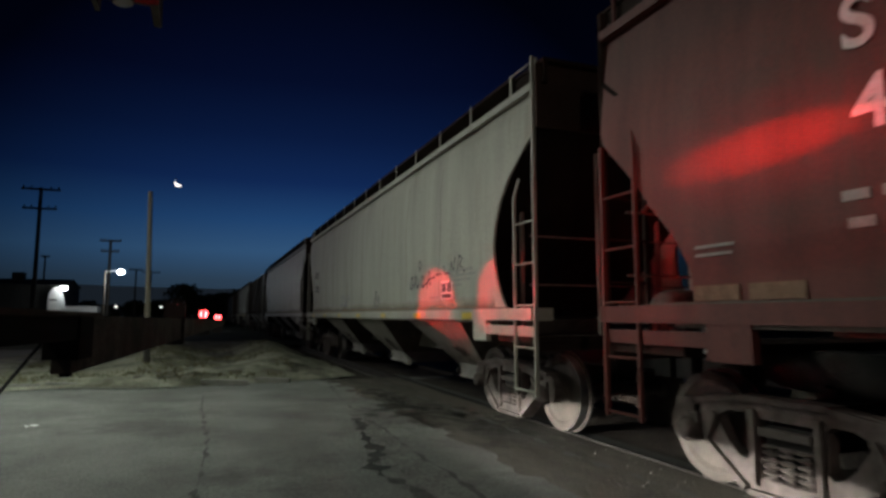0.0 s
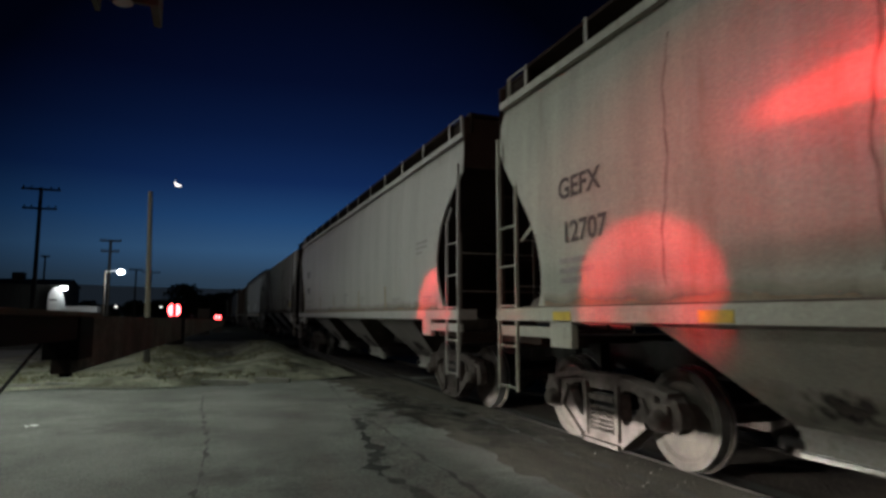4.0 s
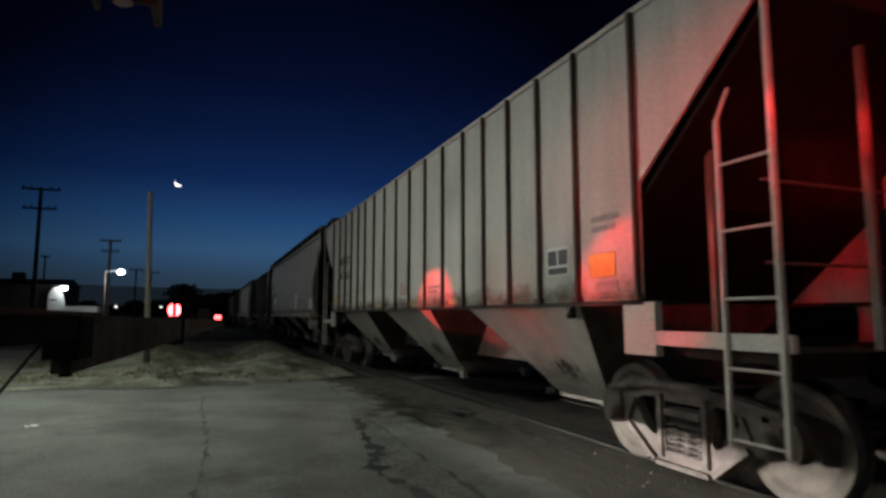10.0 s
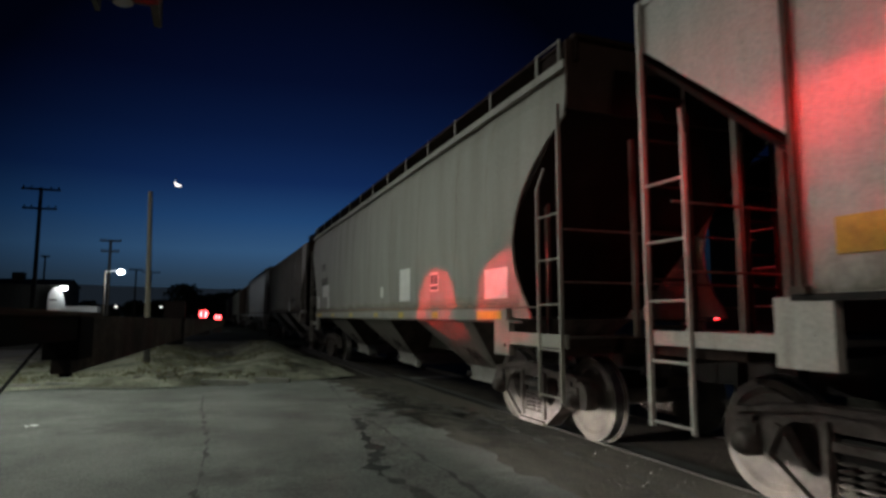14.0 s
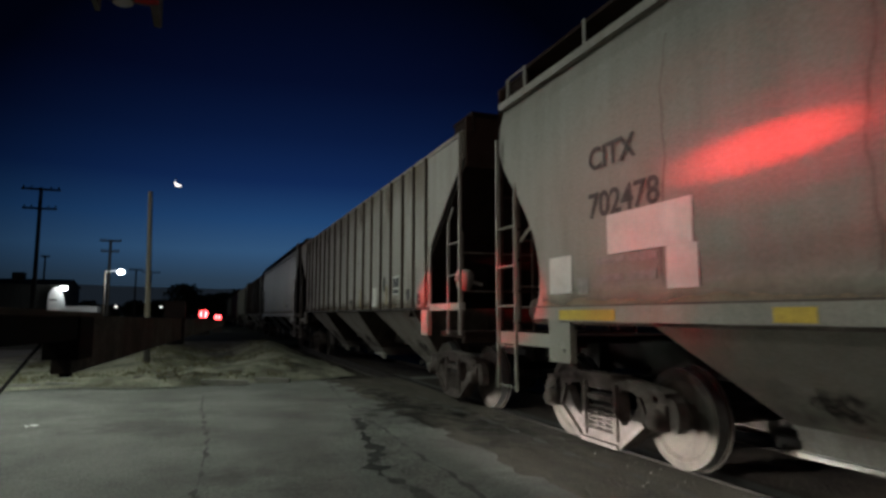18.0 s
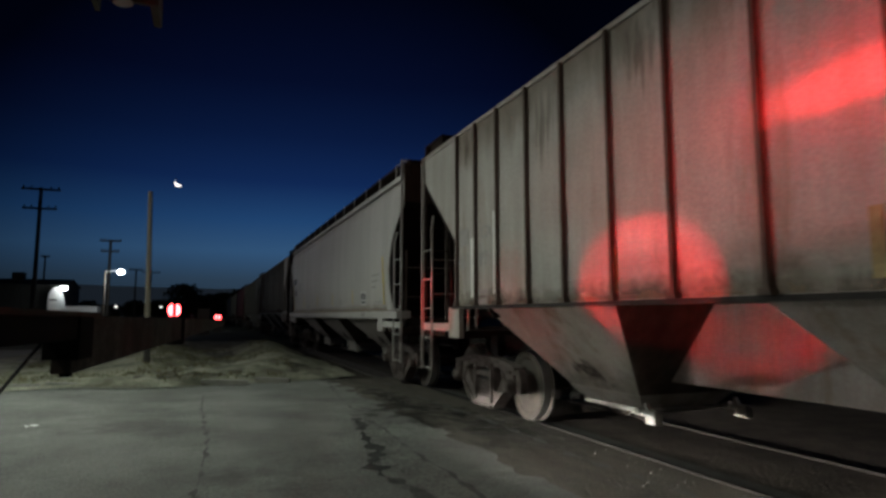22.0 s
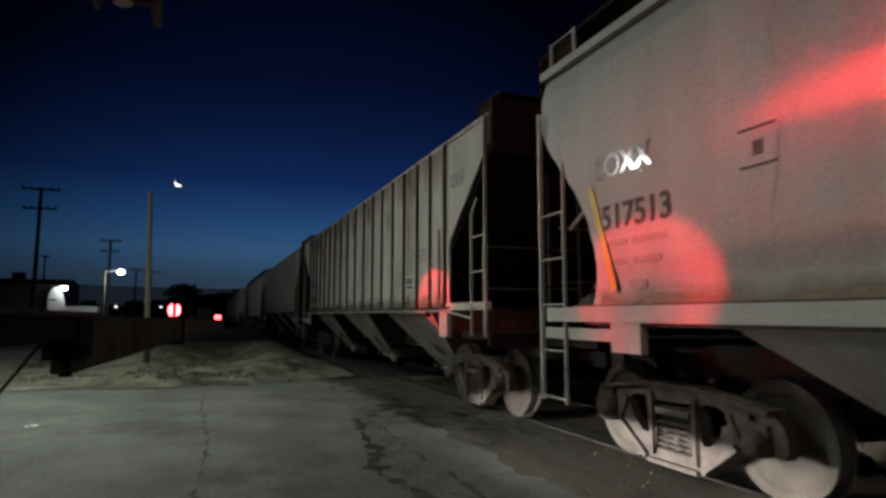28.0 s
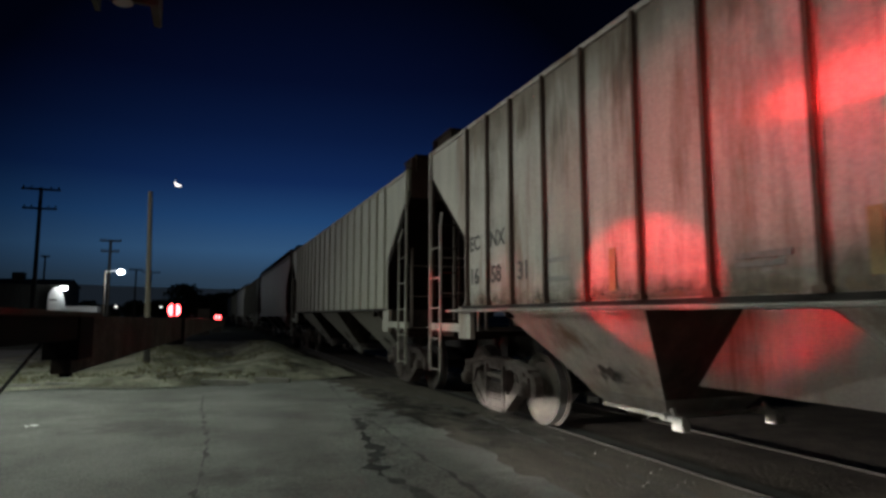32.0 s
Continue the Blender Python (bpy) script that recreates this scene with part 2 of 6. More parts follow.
asphalt_patch = surf("asphalt_patch", (0.15, 0.148, 0.135), (0.10, 0.098, 0.09), 2.0, 0.93, bump=0.9, fine=30, dirt=(0.07, 0.068, 0.06), amount=0.4, spec=0.15, grit=0.9)
apron_dirt = surf("apron_dirt", (0.098, 0.087, 0.073), (0.052, 0.046, 0.038), 1.1, 0.95, bump=0.6, fine=34, stretch=(1.6, 0.35, 1), dirt=(0.030, 0.025, 0.020), amount=0.8, spec=0.1, grit=0.7, relief=0.02)
tar = surf("tar", (0.022, 0.021, 0.019), (0.05, 0.048, 0.044), 7, 0.8, bump=0.3)
tar_faint = surf("tar_faint", (0.038, 0.036, 0.033), (0.075, 0.072, 0.066), 9, 0.85, bump=0.3)
dirt_ground = surf("dirt_ground", (0.27, 0.26, 0.205), (0.10, 0.096, 0.07), 1.3, 0.95, bump=1.0, fine=22, dirt=(0.06, 0.058, 0.042), amount=0.9, spec=0.1, grit=0.8)
field = surf("field", (0.07, 0.07, 0.055), (0.04, 0.042, 0.03), 0.15, 0.95, bump=0.4, fine=8, spec=0.05)
ballast = surf("ballast", (0.050, 0.041, 0.033), (0.026, 0.021, 0.017), 3, 0.95, bump=0.9, fine=22, spec=0.1)
loose_stone = surf("loose_stone", (0.12, 0.115, 0.10), (0.05, 0.048, 0.042), 20, 0.9, bump=0.2)
concrete = surf("concrete", (0.22, 0.21, 0.19), (0.15, 0.145, 0.13), 2.5, 0.9, bump=0.4)
wood_pole = surf("wood_pole", (0.21, 0.185, 0.15), (0.13, 0.11, 0.09), 3, 0.9, stretch=(3, 3, 0.2), bump=0.5)
wood_far = surf("wood_far", (0.05, 0.045, 0.04), (0.03, 0.028, 0.025), 2, 0.9, stretch=(3, 3, 0.2), bump=0.2)
galvanised = surf("galvanised", (0.42, 0.43, 0.43), (0.33, 0.34, 0.34), 5, 0.45, metal=0.6, bump=0.05)
black_metal = surf("black_metal", (0.011, 0.011, 0.011), (0.018, 0.017, 0.016), 5, 0.6, bump=0.1)
rubber = surf("rubber", (0.004, 0.004, 0.004), (0.007, 0.007, 0.007), 8, 0.8, bump=0, spec=0.1)
# white and red arm boards, darkened in colour for their shaded face
arm_white = surf("arm_white", (0.085, 0.07, 0.055), (0.03, 0.025, 0.02), 9, 0.7, bump=0.3, fine=60, dirt=(0.012, 0.009, 0.007), amount=0.8, grit=0.9)
arm_red = surf("arm_red", (0.06, 0.032, 0.025), (0.028, 0.015, 0.012), 9, 0.7, bump=0.3, fine=60, dirt=(0.012, 0.009, 0.007), amount=0.8, grit=0.9)
shed_wall = surf("shed_wall", (0.045, 0.045, 0.042), (0.03, 0.03, 0.028), 1, 0.8, stretch=(6, 6, 0.3), bump=0.3)
shed_gable = surf("shed_gable", (0.78, 0.78, 0.76), (0.66, 0.66, 0.64), 1, 0.7, bump=0.1)
leaf_dark = surf("leaf_dark", (0.035, 0.045, 0.022), (0.055, 0.06, 0.03), 2, 0.9, bump=0.3)
lens_red = glow("lens_red", (1.0, 0.035, 0.04), 30)
lens_flash = glow("lens_flash", (1.0, 0.025, 0.03), 16)
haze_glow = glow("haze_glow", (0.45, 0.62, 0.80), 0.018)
lens_green = glow("lens_green", (0.05, 1.0, 0.55), 6)
lamp_white = glow("lamp_white", (0.90, 0.97, 1.0), 45)
lamp_dim = glow("lamp_dim", (1.0, 0.97, 0.9), 1.5)
hood_metal = surf("hood_metal", (0.10, 0.09, 0.07), (0.06, 0.055, 0.045), 8, 0.6, bump=0.05)
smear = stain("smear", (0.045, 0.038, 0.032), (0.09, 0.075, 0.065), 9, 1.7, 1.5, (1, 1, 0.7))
rust_run = stain("rust_run", (0.19, 0.13, 0.09), (0.24, 0.18, 0.13), 5, 1.6, 1.8, (3, 3, 0.4), 0.4)
grime = stain("grime", (0.17, 0.14, 0.11), (0.24, 0.21, 0.175), 2.0, 1.2, 1.2, (1, 0.7, 0.6), 0.16)
spray_blot = stain("spray_blot", (0.035, 0.035, 0.038), (0.06, 0.06, 0.062), 6, 3.0, 1.8, (1, 1, 1), 1.0)
dust_film = band("dust_film", (0.24, 0.175, 0.12), (0.31, 0.24, 0.175), 0.75)
sill_grime = band("sill_grime", (0.10, 0.075, 0.052), (0.19, 0.145, 0.10), 0.75, 2.2, 3.0)
bay_grime = band("bay_grime", (0.09, 0.076, 0.062), (0.17, 0.148, 0.122), 0.5, 2.6, 2.4, (1, 0.7, 0.9))
roof_rust = band("roof_rust", (0.17, 0.11, 0.065), (0.23, 0.16, 0.10), 0.4, 2.6, 1.5, (1, 1.6, 0.45), -1.5)
bay_rust = band("bay_rust", (0.11, 0.068, 0.036), (0.19, 0.125, 0.07), 0.75, 3.0, 1.3, (1, 0.8, 0.6), 0.8)
ground_dark = stain("ground_dark", (0.035, 0.033, 0.030), (0.06, 0.056, 0.05), 3.2, 1.1, 2.6, (1, 0.8, 1), 0.38, 0.95, True)
verge_dark = stain("verge_dark", (0.045, 0.042, 0.032), (0.08, 0.075, 0.055), 2.6, 1.5, 2.0, (1, 0.6, 1), 0.9, 0.95, True)
# shade below the sill and between the bays, put into a darker tone
under_shade = surf("under_shade", (0.10, 0.085, 0.07), (0.05, 0.042, 0.034), 2.5, 0.9, stretch=STREAK, bump=0.1)
moon_glow = glow("moon_glow", (1.0, 0.98, 0.92), 2.2)


# ---------------------------------------------------------------- mesh helpers
def box(bm, x0, x1, y0, y1, z0, z1):
    v = [bm.verts.new(p) for p in ((x0, y0, z0), (x1, y0, z0), (x1, y1, z0), (x0, y1, z0), (x0, y0, z1), (x1, y0, z1), (x1, y1, z1), (x0, y1, z1))]
    for f in ((0, 3, 2, 1), (4, 5, 6, 7), (0, 1, 5, 4), (1, 2, 6, 5), (2, 3, 7, 6), (3, 0, 4, 7)):
        bm.faces.new([v[i] for i in f])


def prism(bm, pts, x0, x1):
    """A (y, z) outline pushed from x0 to x1."""
    a = [bm.verts.new((x0, y, z)) for y, z in pts]
    b = [bm.verts.new((x1, y, z)) for y, z in pts]
    n = len(pts)
    bm.faces.new(a[::-1])
    bm.faces.new(b)
    for i in range(n):
        bm.faces.new((a[i], a[(i + 1) % n], b[(i + 1) % n], b[i]))


def prism_side(bm, pts, w):
    """An (x, z) outline pushed from -w to w along y."""
    a = [bm.verts.new((x, -w, z)) for x, z in pts]
    b = [bm.verts.new((x, w, z)) for x, z in pts]
    n = len(pts)
    bm.faces.new(a[::-1])
    bm.faces.new(b)
    for i in range(n):
        bm.faces.new((a[i], a[(i + 1) % n], b[(i + 1) % n], b[i]))


def tube(bm, p, q, r, n=8, r2=None):
    p, q = Vector(p), Vector(q)
    d = (q - p).normalized()
    u = d.orthogonal().normalized()
    w = d.cross(u)
    r2 = r if r2 is None else r2
    ring = []
    for c, rad in ((p, r), (q, r2)):
        ring.append([bm.verts.new(c + (u * math.cos(2 * math.pi * i / n) + w * math.sin(2 * math.pi * i / n)) * rad) for i in range(n)])
    for i in range(n):
        bm.faces.new((ring[0][i], ring[0][(i + 1) % n], ring[1][(i + 1) % n], ring[1][i]))
    bm.faces.new(ring[0][::-1])
    bm.faces.new(ring[1])


def lathe(bm, prof, n=24, axis="X", at=(0, 0, 0)):
    """A profile of (radius, along) turned round an axis."""
    rows = []
    for r, a in prof:
        row = []
        for i in range(n):
            c, s = math.cos(2 * math.pi * i / n) * r, math.sin(2 * math.pi * i / n) * r
            p = {"X": (a, c, s), "Y": (s, a, c), "Z": (c, s, a)}[axis]
            row.append(bm.verts.new((p[0] + at[0], p[1] + at[1], p[2] + at[2])))
        rows.append(row)
    for a, b in zip(rows, rows[1:]):
        for i in range(n):
            bm.faces.new((a[i], a[(i + 1) % n], b[(i + 1) % n], b[i]))
    bm.faces.new(rows[0][::-1])
    bm.faces.new(rows[-1])


def bar(bm, y0, z0, y1, z1, w, x0, x1):
    """A straight bar of width w in the (y, z) plane."""
    dy, dz = y1 - y0, z1 - z0
    k = w / 2 / math.hypot(dy, dz)
    prism(bm, [(y0 - dz * k, z0 + dy * k), (y0 + dz * k, z0 - dy * k), (y1 + dz * k, z1 - dy * k), (y1 - dz * k, z1 + dy * k)], x0, x1)


def mesh_of(name, build, *args, smooth=False):
    bm = bmesh.new()
    build(bm, *args)
    bmesh.ops.recalc_face_normals(bm, faces=bm.faces)
    me = bpy.data.meshes.new(name)
    bm.to_mesh(me)
    bm.free()
    if smooth:
        me.shade_smooth()
    return me


CACHE = {}


def piece(name, key, build, material, parent, label="", m=None, smooth=False):
    """One mesh object under a thing or a part; pieces with one key share their mesh."""
    me = CACHE.get(key)
    if me is None:
        me = CACHE[key] = mesh_of(name, build, smooth=smooth)
        me.materials.append(material)
    ob = new(name, me)
    if me.materials[0] is not material:
        ob.material_slots[0].link = "OBJECT"
        ob.material_slots[0].material = material
    ob.parent = parent
    if m is not None:
        ob.matrix_basis = m
    return tagged(ob, label)


def part(name, build, material, parent, label="", m=None, smooth=False):
    me = mesh_of(name, build, smooth=smooth)
    me.materials.append(material)
    ob = new(name, me)
    ob.parent = parent
    if m is not None:
        ob.matrix_basis = m
    return tagged(ob, label)


def boxes(*rows):
    def build(bm):
        for r in rows:
            box(bm, *r)
    return build


def tubes(*rows):
    def build(bm):
        for r in rows:
            tube(bm, *r)
    return build


def thing(name, label, category, m=None, group=""):
    ob = new(name)
    ob.empty_display_size = 0.2
    if m is not None:
        ob.matrix_basis = m
    return tagged(ob, label, category, group)


def words(text, size, parent, material, y, z, x=-1.508, name="lettering", spacing=1.0):
    """Lettering on the near side of a car, read along -y."""
    data = bpy.data.curves.new(name, "FONT")
    data.body, data.size, data.extrude, data.offset, data.space_character = text, size, 0.0015, size * 0.02, spacing
    data.align_x = "LEFT"
    data.materials.append(material)
    ob = new(name, data)
    ob.parent = parent
    ob.matrix_basis = Matrix(((0, 0, -1, x), (-1, 0, 0, y), (0, 1, 0, z), (0, 0, 0, 1)))
    return ob


# ---------------------------------------------------------------- ground, road and track
TRACK_X = 4.9


def grid_sheet(bm, xs, ys, height):
    rows = [[bm.verts.new((x, y, height(x, y))) for x in xs] for y in ys]
    for a, b in zip(rows, rows[1:]):
        for i in range(len(xs) - 1):
            bm.faces.new((a[i], a[i + 1], b[i + 1], b[i]))


def spread(lo, hi, near_lo, near_hi, step):
    out = [near_lo + i * step for i in range(int((near_hi - near_lo) / step) + 1)]
    k = step
    a = out[0]
    while a > lo:
        k *= 1.6
        a -= k
        out.insert(0, max(a, lo))
    k, a = step, out[-1]
    while a < hi:
        k *= 1.6
        a += k
        out.append(min(a, hi))
    return out


def edge_y(x):
    """The far edge of the road."""
    return 13.15 + 0.10 * math.sin(2.1 * x) + 0.16 * max(0, x - 0.6) ** 1.7 + 0.30 * min(1.4, max(0, -1.2 - x))


def bank(x, y):
    """Height of the verge beyond the road: two low humps with a hollow between them."""
    d = y - edge_y(x)
    if d <= 0 or x > 3.3:
        return 0.0
    side = min(1, max(0, (3.3 - x) / 0.9)) * min(1, max(0, (x + 4.6) / 1.2))
    h = 0.10 * min(1, d / 0.5) * side
    h += 0.34 * math.exp(-((y - 20.0) / 4.2) ** 2 - ((x + 1.1) / 1.1) ** 2) * min(1, d / 2)
    h += 0.42 * math.exp(-((y - 20.5) / 4.5) ** 2 - ((x - 1.75) / 0.85) ** 2) * min(1, d / 2) * side
    return h + (0.07 * noise.noise((x * 1.1, y * 0.9, 0.4)) + 0.05 * noise.noise((x * 2.9, y * 2.2, 2.4))) * min(1, d)


def ground_height(x, y):
    z = -0.012 + 0.02 * noise.noise((x * 0.35, y * 0.35, 2.0)) + 0.006 * noise.noise((x * 1.7, y * 1.7, 5.0))
    if abs(x - TRACK_X) < 1.7:
        z = min(z, -0.02)
    if y > 13.5 and 2.4 < x < 7.6:
        z -= 0.16 * min(1, (y - 13.5) / 1.5)
    return z


def ground_sheet(bm):
    grid_sheet(bm, spread(-900, 900, -8, 8, 0.4), spread(-300, 1500, -4, 24, 0.4), ground_height)


ground = part("ground", ground_sheet, asphalt, None, smooth=True)
tagged(ground, "worn grey asphalt road surface with cracks and patches", "ground", kind="structure")


def verge_sheet(bm):
    xs = [-6 + 0.15 * i for i in range(63)]
    rows = []
    for j in range(70):
        rows.append([bm.verts.new((x, edge_y(x) + 0.22 * j * (1 + 0.004 * j), bank(x, edge_y(x) + 0.22 * j * (1 + 0.004 * j)) + 0.012)) for x in xs])
    for a, b in zip(rows, rows[1:]):
        for i in range(len(xs) - 1):
            bm.faces.new((a[i], a[i + 1], b[i + 1], b[i]))


verge = part("verge", verge_sheet, dirt_ground, None, smooth=True)
tagged(verge, "pale sandy verge with dry grass beside the road", "verge", kind="structure")
# darker ragged patches at the road edge and in the hollow
for x0, x1, y0, y1 in ((-1.9, 1.3, 13.35, 15.0), (-0.5, 1.25, 14.9, 25.0), (1.4, 2.9, 14.2, 16.6)):
    part("dark_scrub", lambda bm: grid_sheet(bm, [x0 + (x1 - x0) * i / 16 for i in range(17)], [y0 + (y1 - y0) * i / 18 for i in range(19)], lambda x, y: bank(x, y) + 0.024), verge_dark, verge, "darker patch on the verge", smooth=True)


def field_sheet(bm):
    grid_sheet(bm, spread(-900, 900, -20, 3, 3), spread(29, 1500, 29, 60, 3), lambda x, y: 0.03 + 0.1 * noise.noise((x * 0.1, y * 0.1, 1)))


far_field = part("field", field_sheet, field, None)
tagged(far_field, "dark rough ground beyond the crossing", "ground", kind="structure")


def ribbon(pts, w, z, rough=0.4):
    """A ragged strip along points on the ground."""
    def build(bm):
        left, right = [], []
        for i in range(len(pts) - 1):
            (x0, y0), (x1, y1) = pts[i], pts[i + 1]
            n = max(2, int(math.hypot(x1 - x0, y1 - y0) / 0.07))
            for k in range(n):
                t = k / n
                x, y = x0 + (x1 - x0) * t, y0 + (y1 - y0) * t
                dx, dy = x1 - x0, y1 - y0
                d = math.hypot(dx, dy)
                s = noise.noise((x * 5, y * 5, 3)) * 0.05
                ww = w * max(0.12, 0.8 + rough * 4 * noise.noise((x * 5, y * 5, 9)))
                x, y = x - dy / d * s, y + dx / d * s
                g = ground_height(x, y) + z
                left.append(bm.verts.new((x - dy / d * ww / 2, y + dx / d * ww / 2, g)))
                right.append(bm.verts.new((x + dy / d * ww / 2, y - dx / d * ww / 2, g)))
        for i in range(len(left) - 1):
            bm.faces.new((left[i], left[i + 1], right[i + 1], right[i]))
    return build


CRACKS = [([(0.0, 11.6), (-0.02, 10.2), (0.03, 8.4), (0.07, 7.2), (0.02, 6.1), (-0.05, 5.0)], 0.032),
          ([(1.96, 8.3), (1.92, 7.92), (1.73, 6.88), (1.71, 6.25), (1.50, 5.67), (1.48, 5.34), (1.61, 4.88), (1.65, 4.3)], 0.10),
          ([(2.0, 8.3), (2.09, 7.72), (2.07, 6.58), (2.05, 5.68), (2.07, 5.23), (2.06, 4.70), (2.08, 4.2)], 0.036),
          ([(2.6, 15.0), (2.42, 12.8), (2.2, 10.7), (2.03, 8.4)], 0.03),
          ([(3.52, 12.4), (3.46, 9.6), (3.58, 7.2), (3.5, 5.2), (3.62, 3.4)], 0.05),
          ([(-2.6, 9.4), (-1.2, 9.55), (0.3, 9.4), (1.6, 9.9)], 0.03)]
for pts, w in CRACKS:
    part("crack", ribbon(pts, w * (1.0 if w < 0.05 else 1.2), 0.018, 0.7), tar_faint if w < 0.08 else tar, ground)


def patch_sheet(bm):
    rows = []
    for j in range(40):
        y = 3.6 + 0.115 * j
        a = 1.62 + 0.10 * (y - 5.9) + 0.04 * noise.noise((0, y * 3, 1))
        b = 2.06 + 0.03 * noise.noise((3, y * 3, 1))
        rows.append([bm.verts.new((a + (b - a) * k / 8, y, ground_height(a + (b - a) * k / 8, y) + 0.005)) for k in range(9)])
    for a, b in zip(rows, rows[1:]):
        for i in range(8):
            bm.faces.new((a[i], a[i + 1], b[i + 1], b[i]))


part("asphalt_patch", patch_sheet, asphalt_patch, ground, "paler worn asphalt patch", smooth=True)


def apron_sheet(bm):
    rows = []
    for j in range(58):
        y = -1.0 + 0.27 * j
        w = 1.30 + 0.30 * noise.noise((0, y * 0.7, 4)) + 0.10 * noise.noise((0, y * 3.1, 8)) + 0.045 * max(0, y - 4)
        rows.append([bm.verts.new((4.116 - w * k / 8, y, ground_height(4.116 - w * k / 8, y) + 0.006 - 0.006 * (k / 8))) for k in range(9)])
    for a, b in zip(rows, rows[1:]):
        for i in range(8):
            bm.faces.new((a[i], a[i + 1], b[i + 1], b[i]))


apron = part("track_apron", apron_sheet, apron_dirt, None, smooth=True)
tagged(apron, "dark dirty patch of pavement along the rail", "pavement", kind="structure")

rng = random.Random(8)
for n in range(5, 22):
    x, y = rng.uniform(2.7, 3.9), rng.uniform(2.4, 11.5)
    w, h = rng.uniform(0.35, 1.1), rng.uniform(0.5, 1.6)
    if n % 3 == 0:
        continue
    zs = 0.006 + 0.0004 * n
    part("road_stain", lambda bm: grid_sheet(bm, [x - w + w * i / 4 for i in range(9)], [y - h + h * i / 5 for i in range(11)], lambda a, b: ground_height(a, b) + zs), ground_dark, ground, smooth=True)

for x in (TRACK_X - 0.755, TRACK_X + 0.755):
    rail = thing("rail", "worn steel rail with a shiny head, set in the crossing", "rail", pose(x, 0, 0), "rails of the track")
    tagged(rail, kind="structure")
    part("rail_body", boxes((-0.036, 0.036, -40, 420, -0.04, -0.004), (-0.012, 0.012, -40, 420, -0.14, -0.04), (-0.07, 0.07, -40, 420, -0.165, -0.14)), rail_rust, rail)
    part("rail_head", boxes((-0.026, 0.026, -40, 420, -0.004, 0.002)), rail_shine, rail, "polished rail head")


def bed_sheet(bm):
    grid_sheet(bm, [2.75, 3.2, 3.6, 3.95], [14.0 + 0.5 * i for i in range(60)] + [50, 80, 150, 400],
               lambda x, y: -0.14 + 0.05 * noise.noise((x * 4, y * 4, 0)) - 0.25 * max(0, 3.3 - x))
    # dark sheet over the road beyond, its dimness put into the colour
    grid_sheet(bm, [5.68, 5.95, 6.4, 7.4, 9.0, 12.0], [-40, 0] + [0.5 * i for i in range(1, 28)], lambda x, y: -0.015 if x < 6 else 0.012 + 0.02 * noise.noise((x * 0.35, y * 0.35, 2.0)) + 0.006 * noise.noise((x * 1.7, y * 1.7, 5.0)))
    grid_sheet(bm, [4.35, 4.9, 5.63], [-40, 2] + [2.5 + 0.5 * i for i in range(80)] + [80, 150, 400], lambda x, y: -0.018 + 0.03 * noise.noise((x * 4, y * 4, 0)) * (y > 13) - 0.06 * (y > 13))


bed = part("track_bed", bed_sheet, ballast, None, smooth=True)
tagged(bed, "dark stone ballast and filler, with a dark sheet over the road beyond", "track bed", kind="structure")
strip = part("flangeway", boxes((TRACK_X - 0.715, TRACK_X - 0.54, -40, 14, -0.03, -0.008)), tar, None)
tagged(strip, "dark groove beside the crossing rail", "track bed", kind="structure")

# broken kerb along the verge
kerb = thing("kerb", "broken low concrete kerb half buried at the road edge", "kerb")
tagged(kerb, kind="structure")
for i, (x, ln, dy) in enumerate([(-3.2, 0.55, 0.3), (-2.55, 0.6, 0.25), (0.4, 0.9, 0.05), (1.35, 0.7, 0.08)]):
    y = edge_y(x) + dy
    part("kerb_stone", boxes((-ln / 2, ln / 2, -0.08, 0.08, -0.05, 0.09)), concrete, kerb, m=pose(x, y, 0, 0, 3, 8 - 9 * i))


# loose stones along the rail, a scrap of paper on the road
def stones_build(bm):
    rng = random.Random(21)
    for _ in range(140):
        x, y = 4.05 - abs(rng.gauss(0, 0.55)), rng.uniform(1.5, 14)
        r = rng.uniform(0.005, 0.013)
        z = ground_height(x, y) + 0.010
        top = bm.verts.new((x, y, z + r))
        n = 5
        ring = [bm.verts.new((x + r * rng.uniform(0.7, 1.4) * math.cos(1.2566 * i), y + r * rng.uniform(0.7, 1.4) * math.sin(1.2566 * i), z - 0.006)) for i in range(n)]
        for i in range(n):
            bm.faces.new((ring[i], ring[(i + 1) % n], top))


stones = part("gravel", stones_build, loose_stone, None)
tagged(stones, "loose grey stones scattered beside the rail", "gravel", kind="stuff")
scrap = part("paper_scrap", lambda bm: grid_sheet(bm, [-0.07, -0.02, 0.03, 0.08], [-0.05, 0.0, 0.05], lambda x, y: 0.012 + 0.02 * abs(math.sin(31 * x + 17 * y))), patch_white, None, m=pose(-2.00, 9.15, ground_height(-2.00, 9.15), 0, 0, 25))
tagged(scrap, "crumpled white paper scrap on the asphalt", "litter")


# dry grass on the verge
def grass_build(bm):
    rng = random.Random(4)
    for _ in range(7000):
        x = rng.uniform(-4.5, 2.0)
        y = edge_y(x) + rng.uniform(0.3, 9)
        if noise.noise((x * 0.7, y * 0.7, 7)) < 0.0:
            continue
        z = bank(x, y)
        h, a = rng.uniform(0.03, 0.11), rng.uniform(0, 6.28)
        v = [bm.verts.new((x + math.cos(a) * 0.02, y + math.sin(a) * 0.02, z)), bm.verts.new((x - math.cos(a) * 0.02, y - math.sin(a) * 0.02, z)),
             bm.verts.new((x + rng.uniform(-0.06, 0.06), y + rng.uniform(-0.06, 0.06), z + h))]
        bm.faces.new(v)


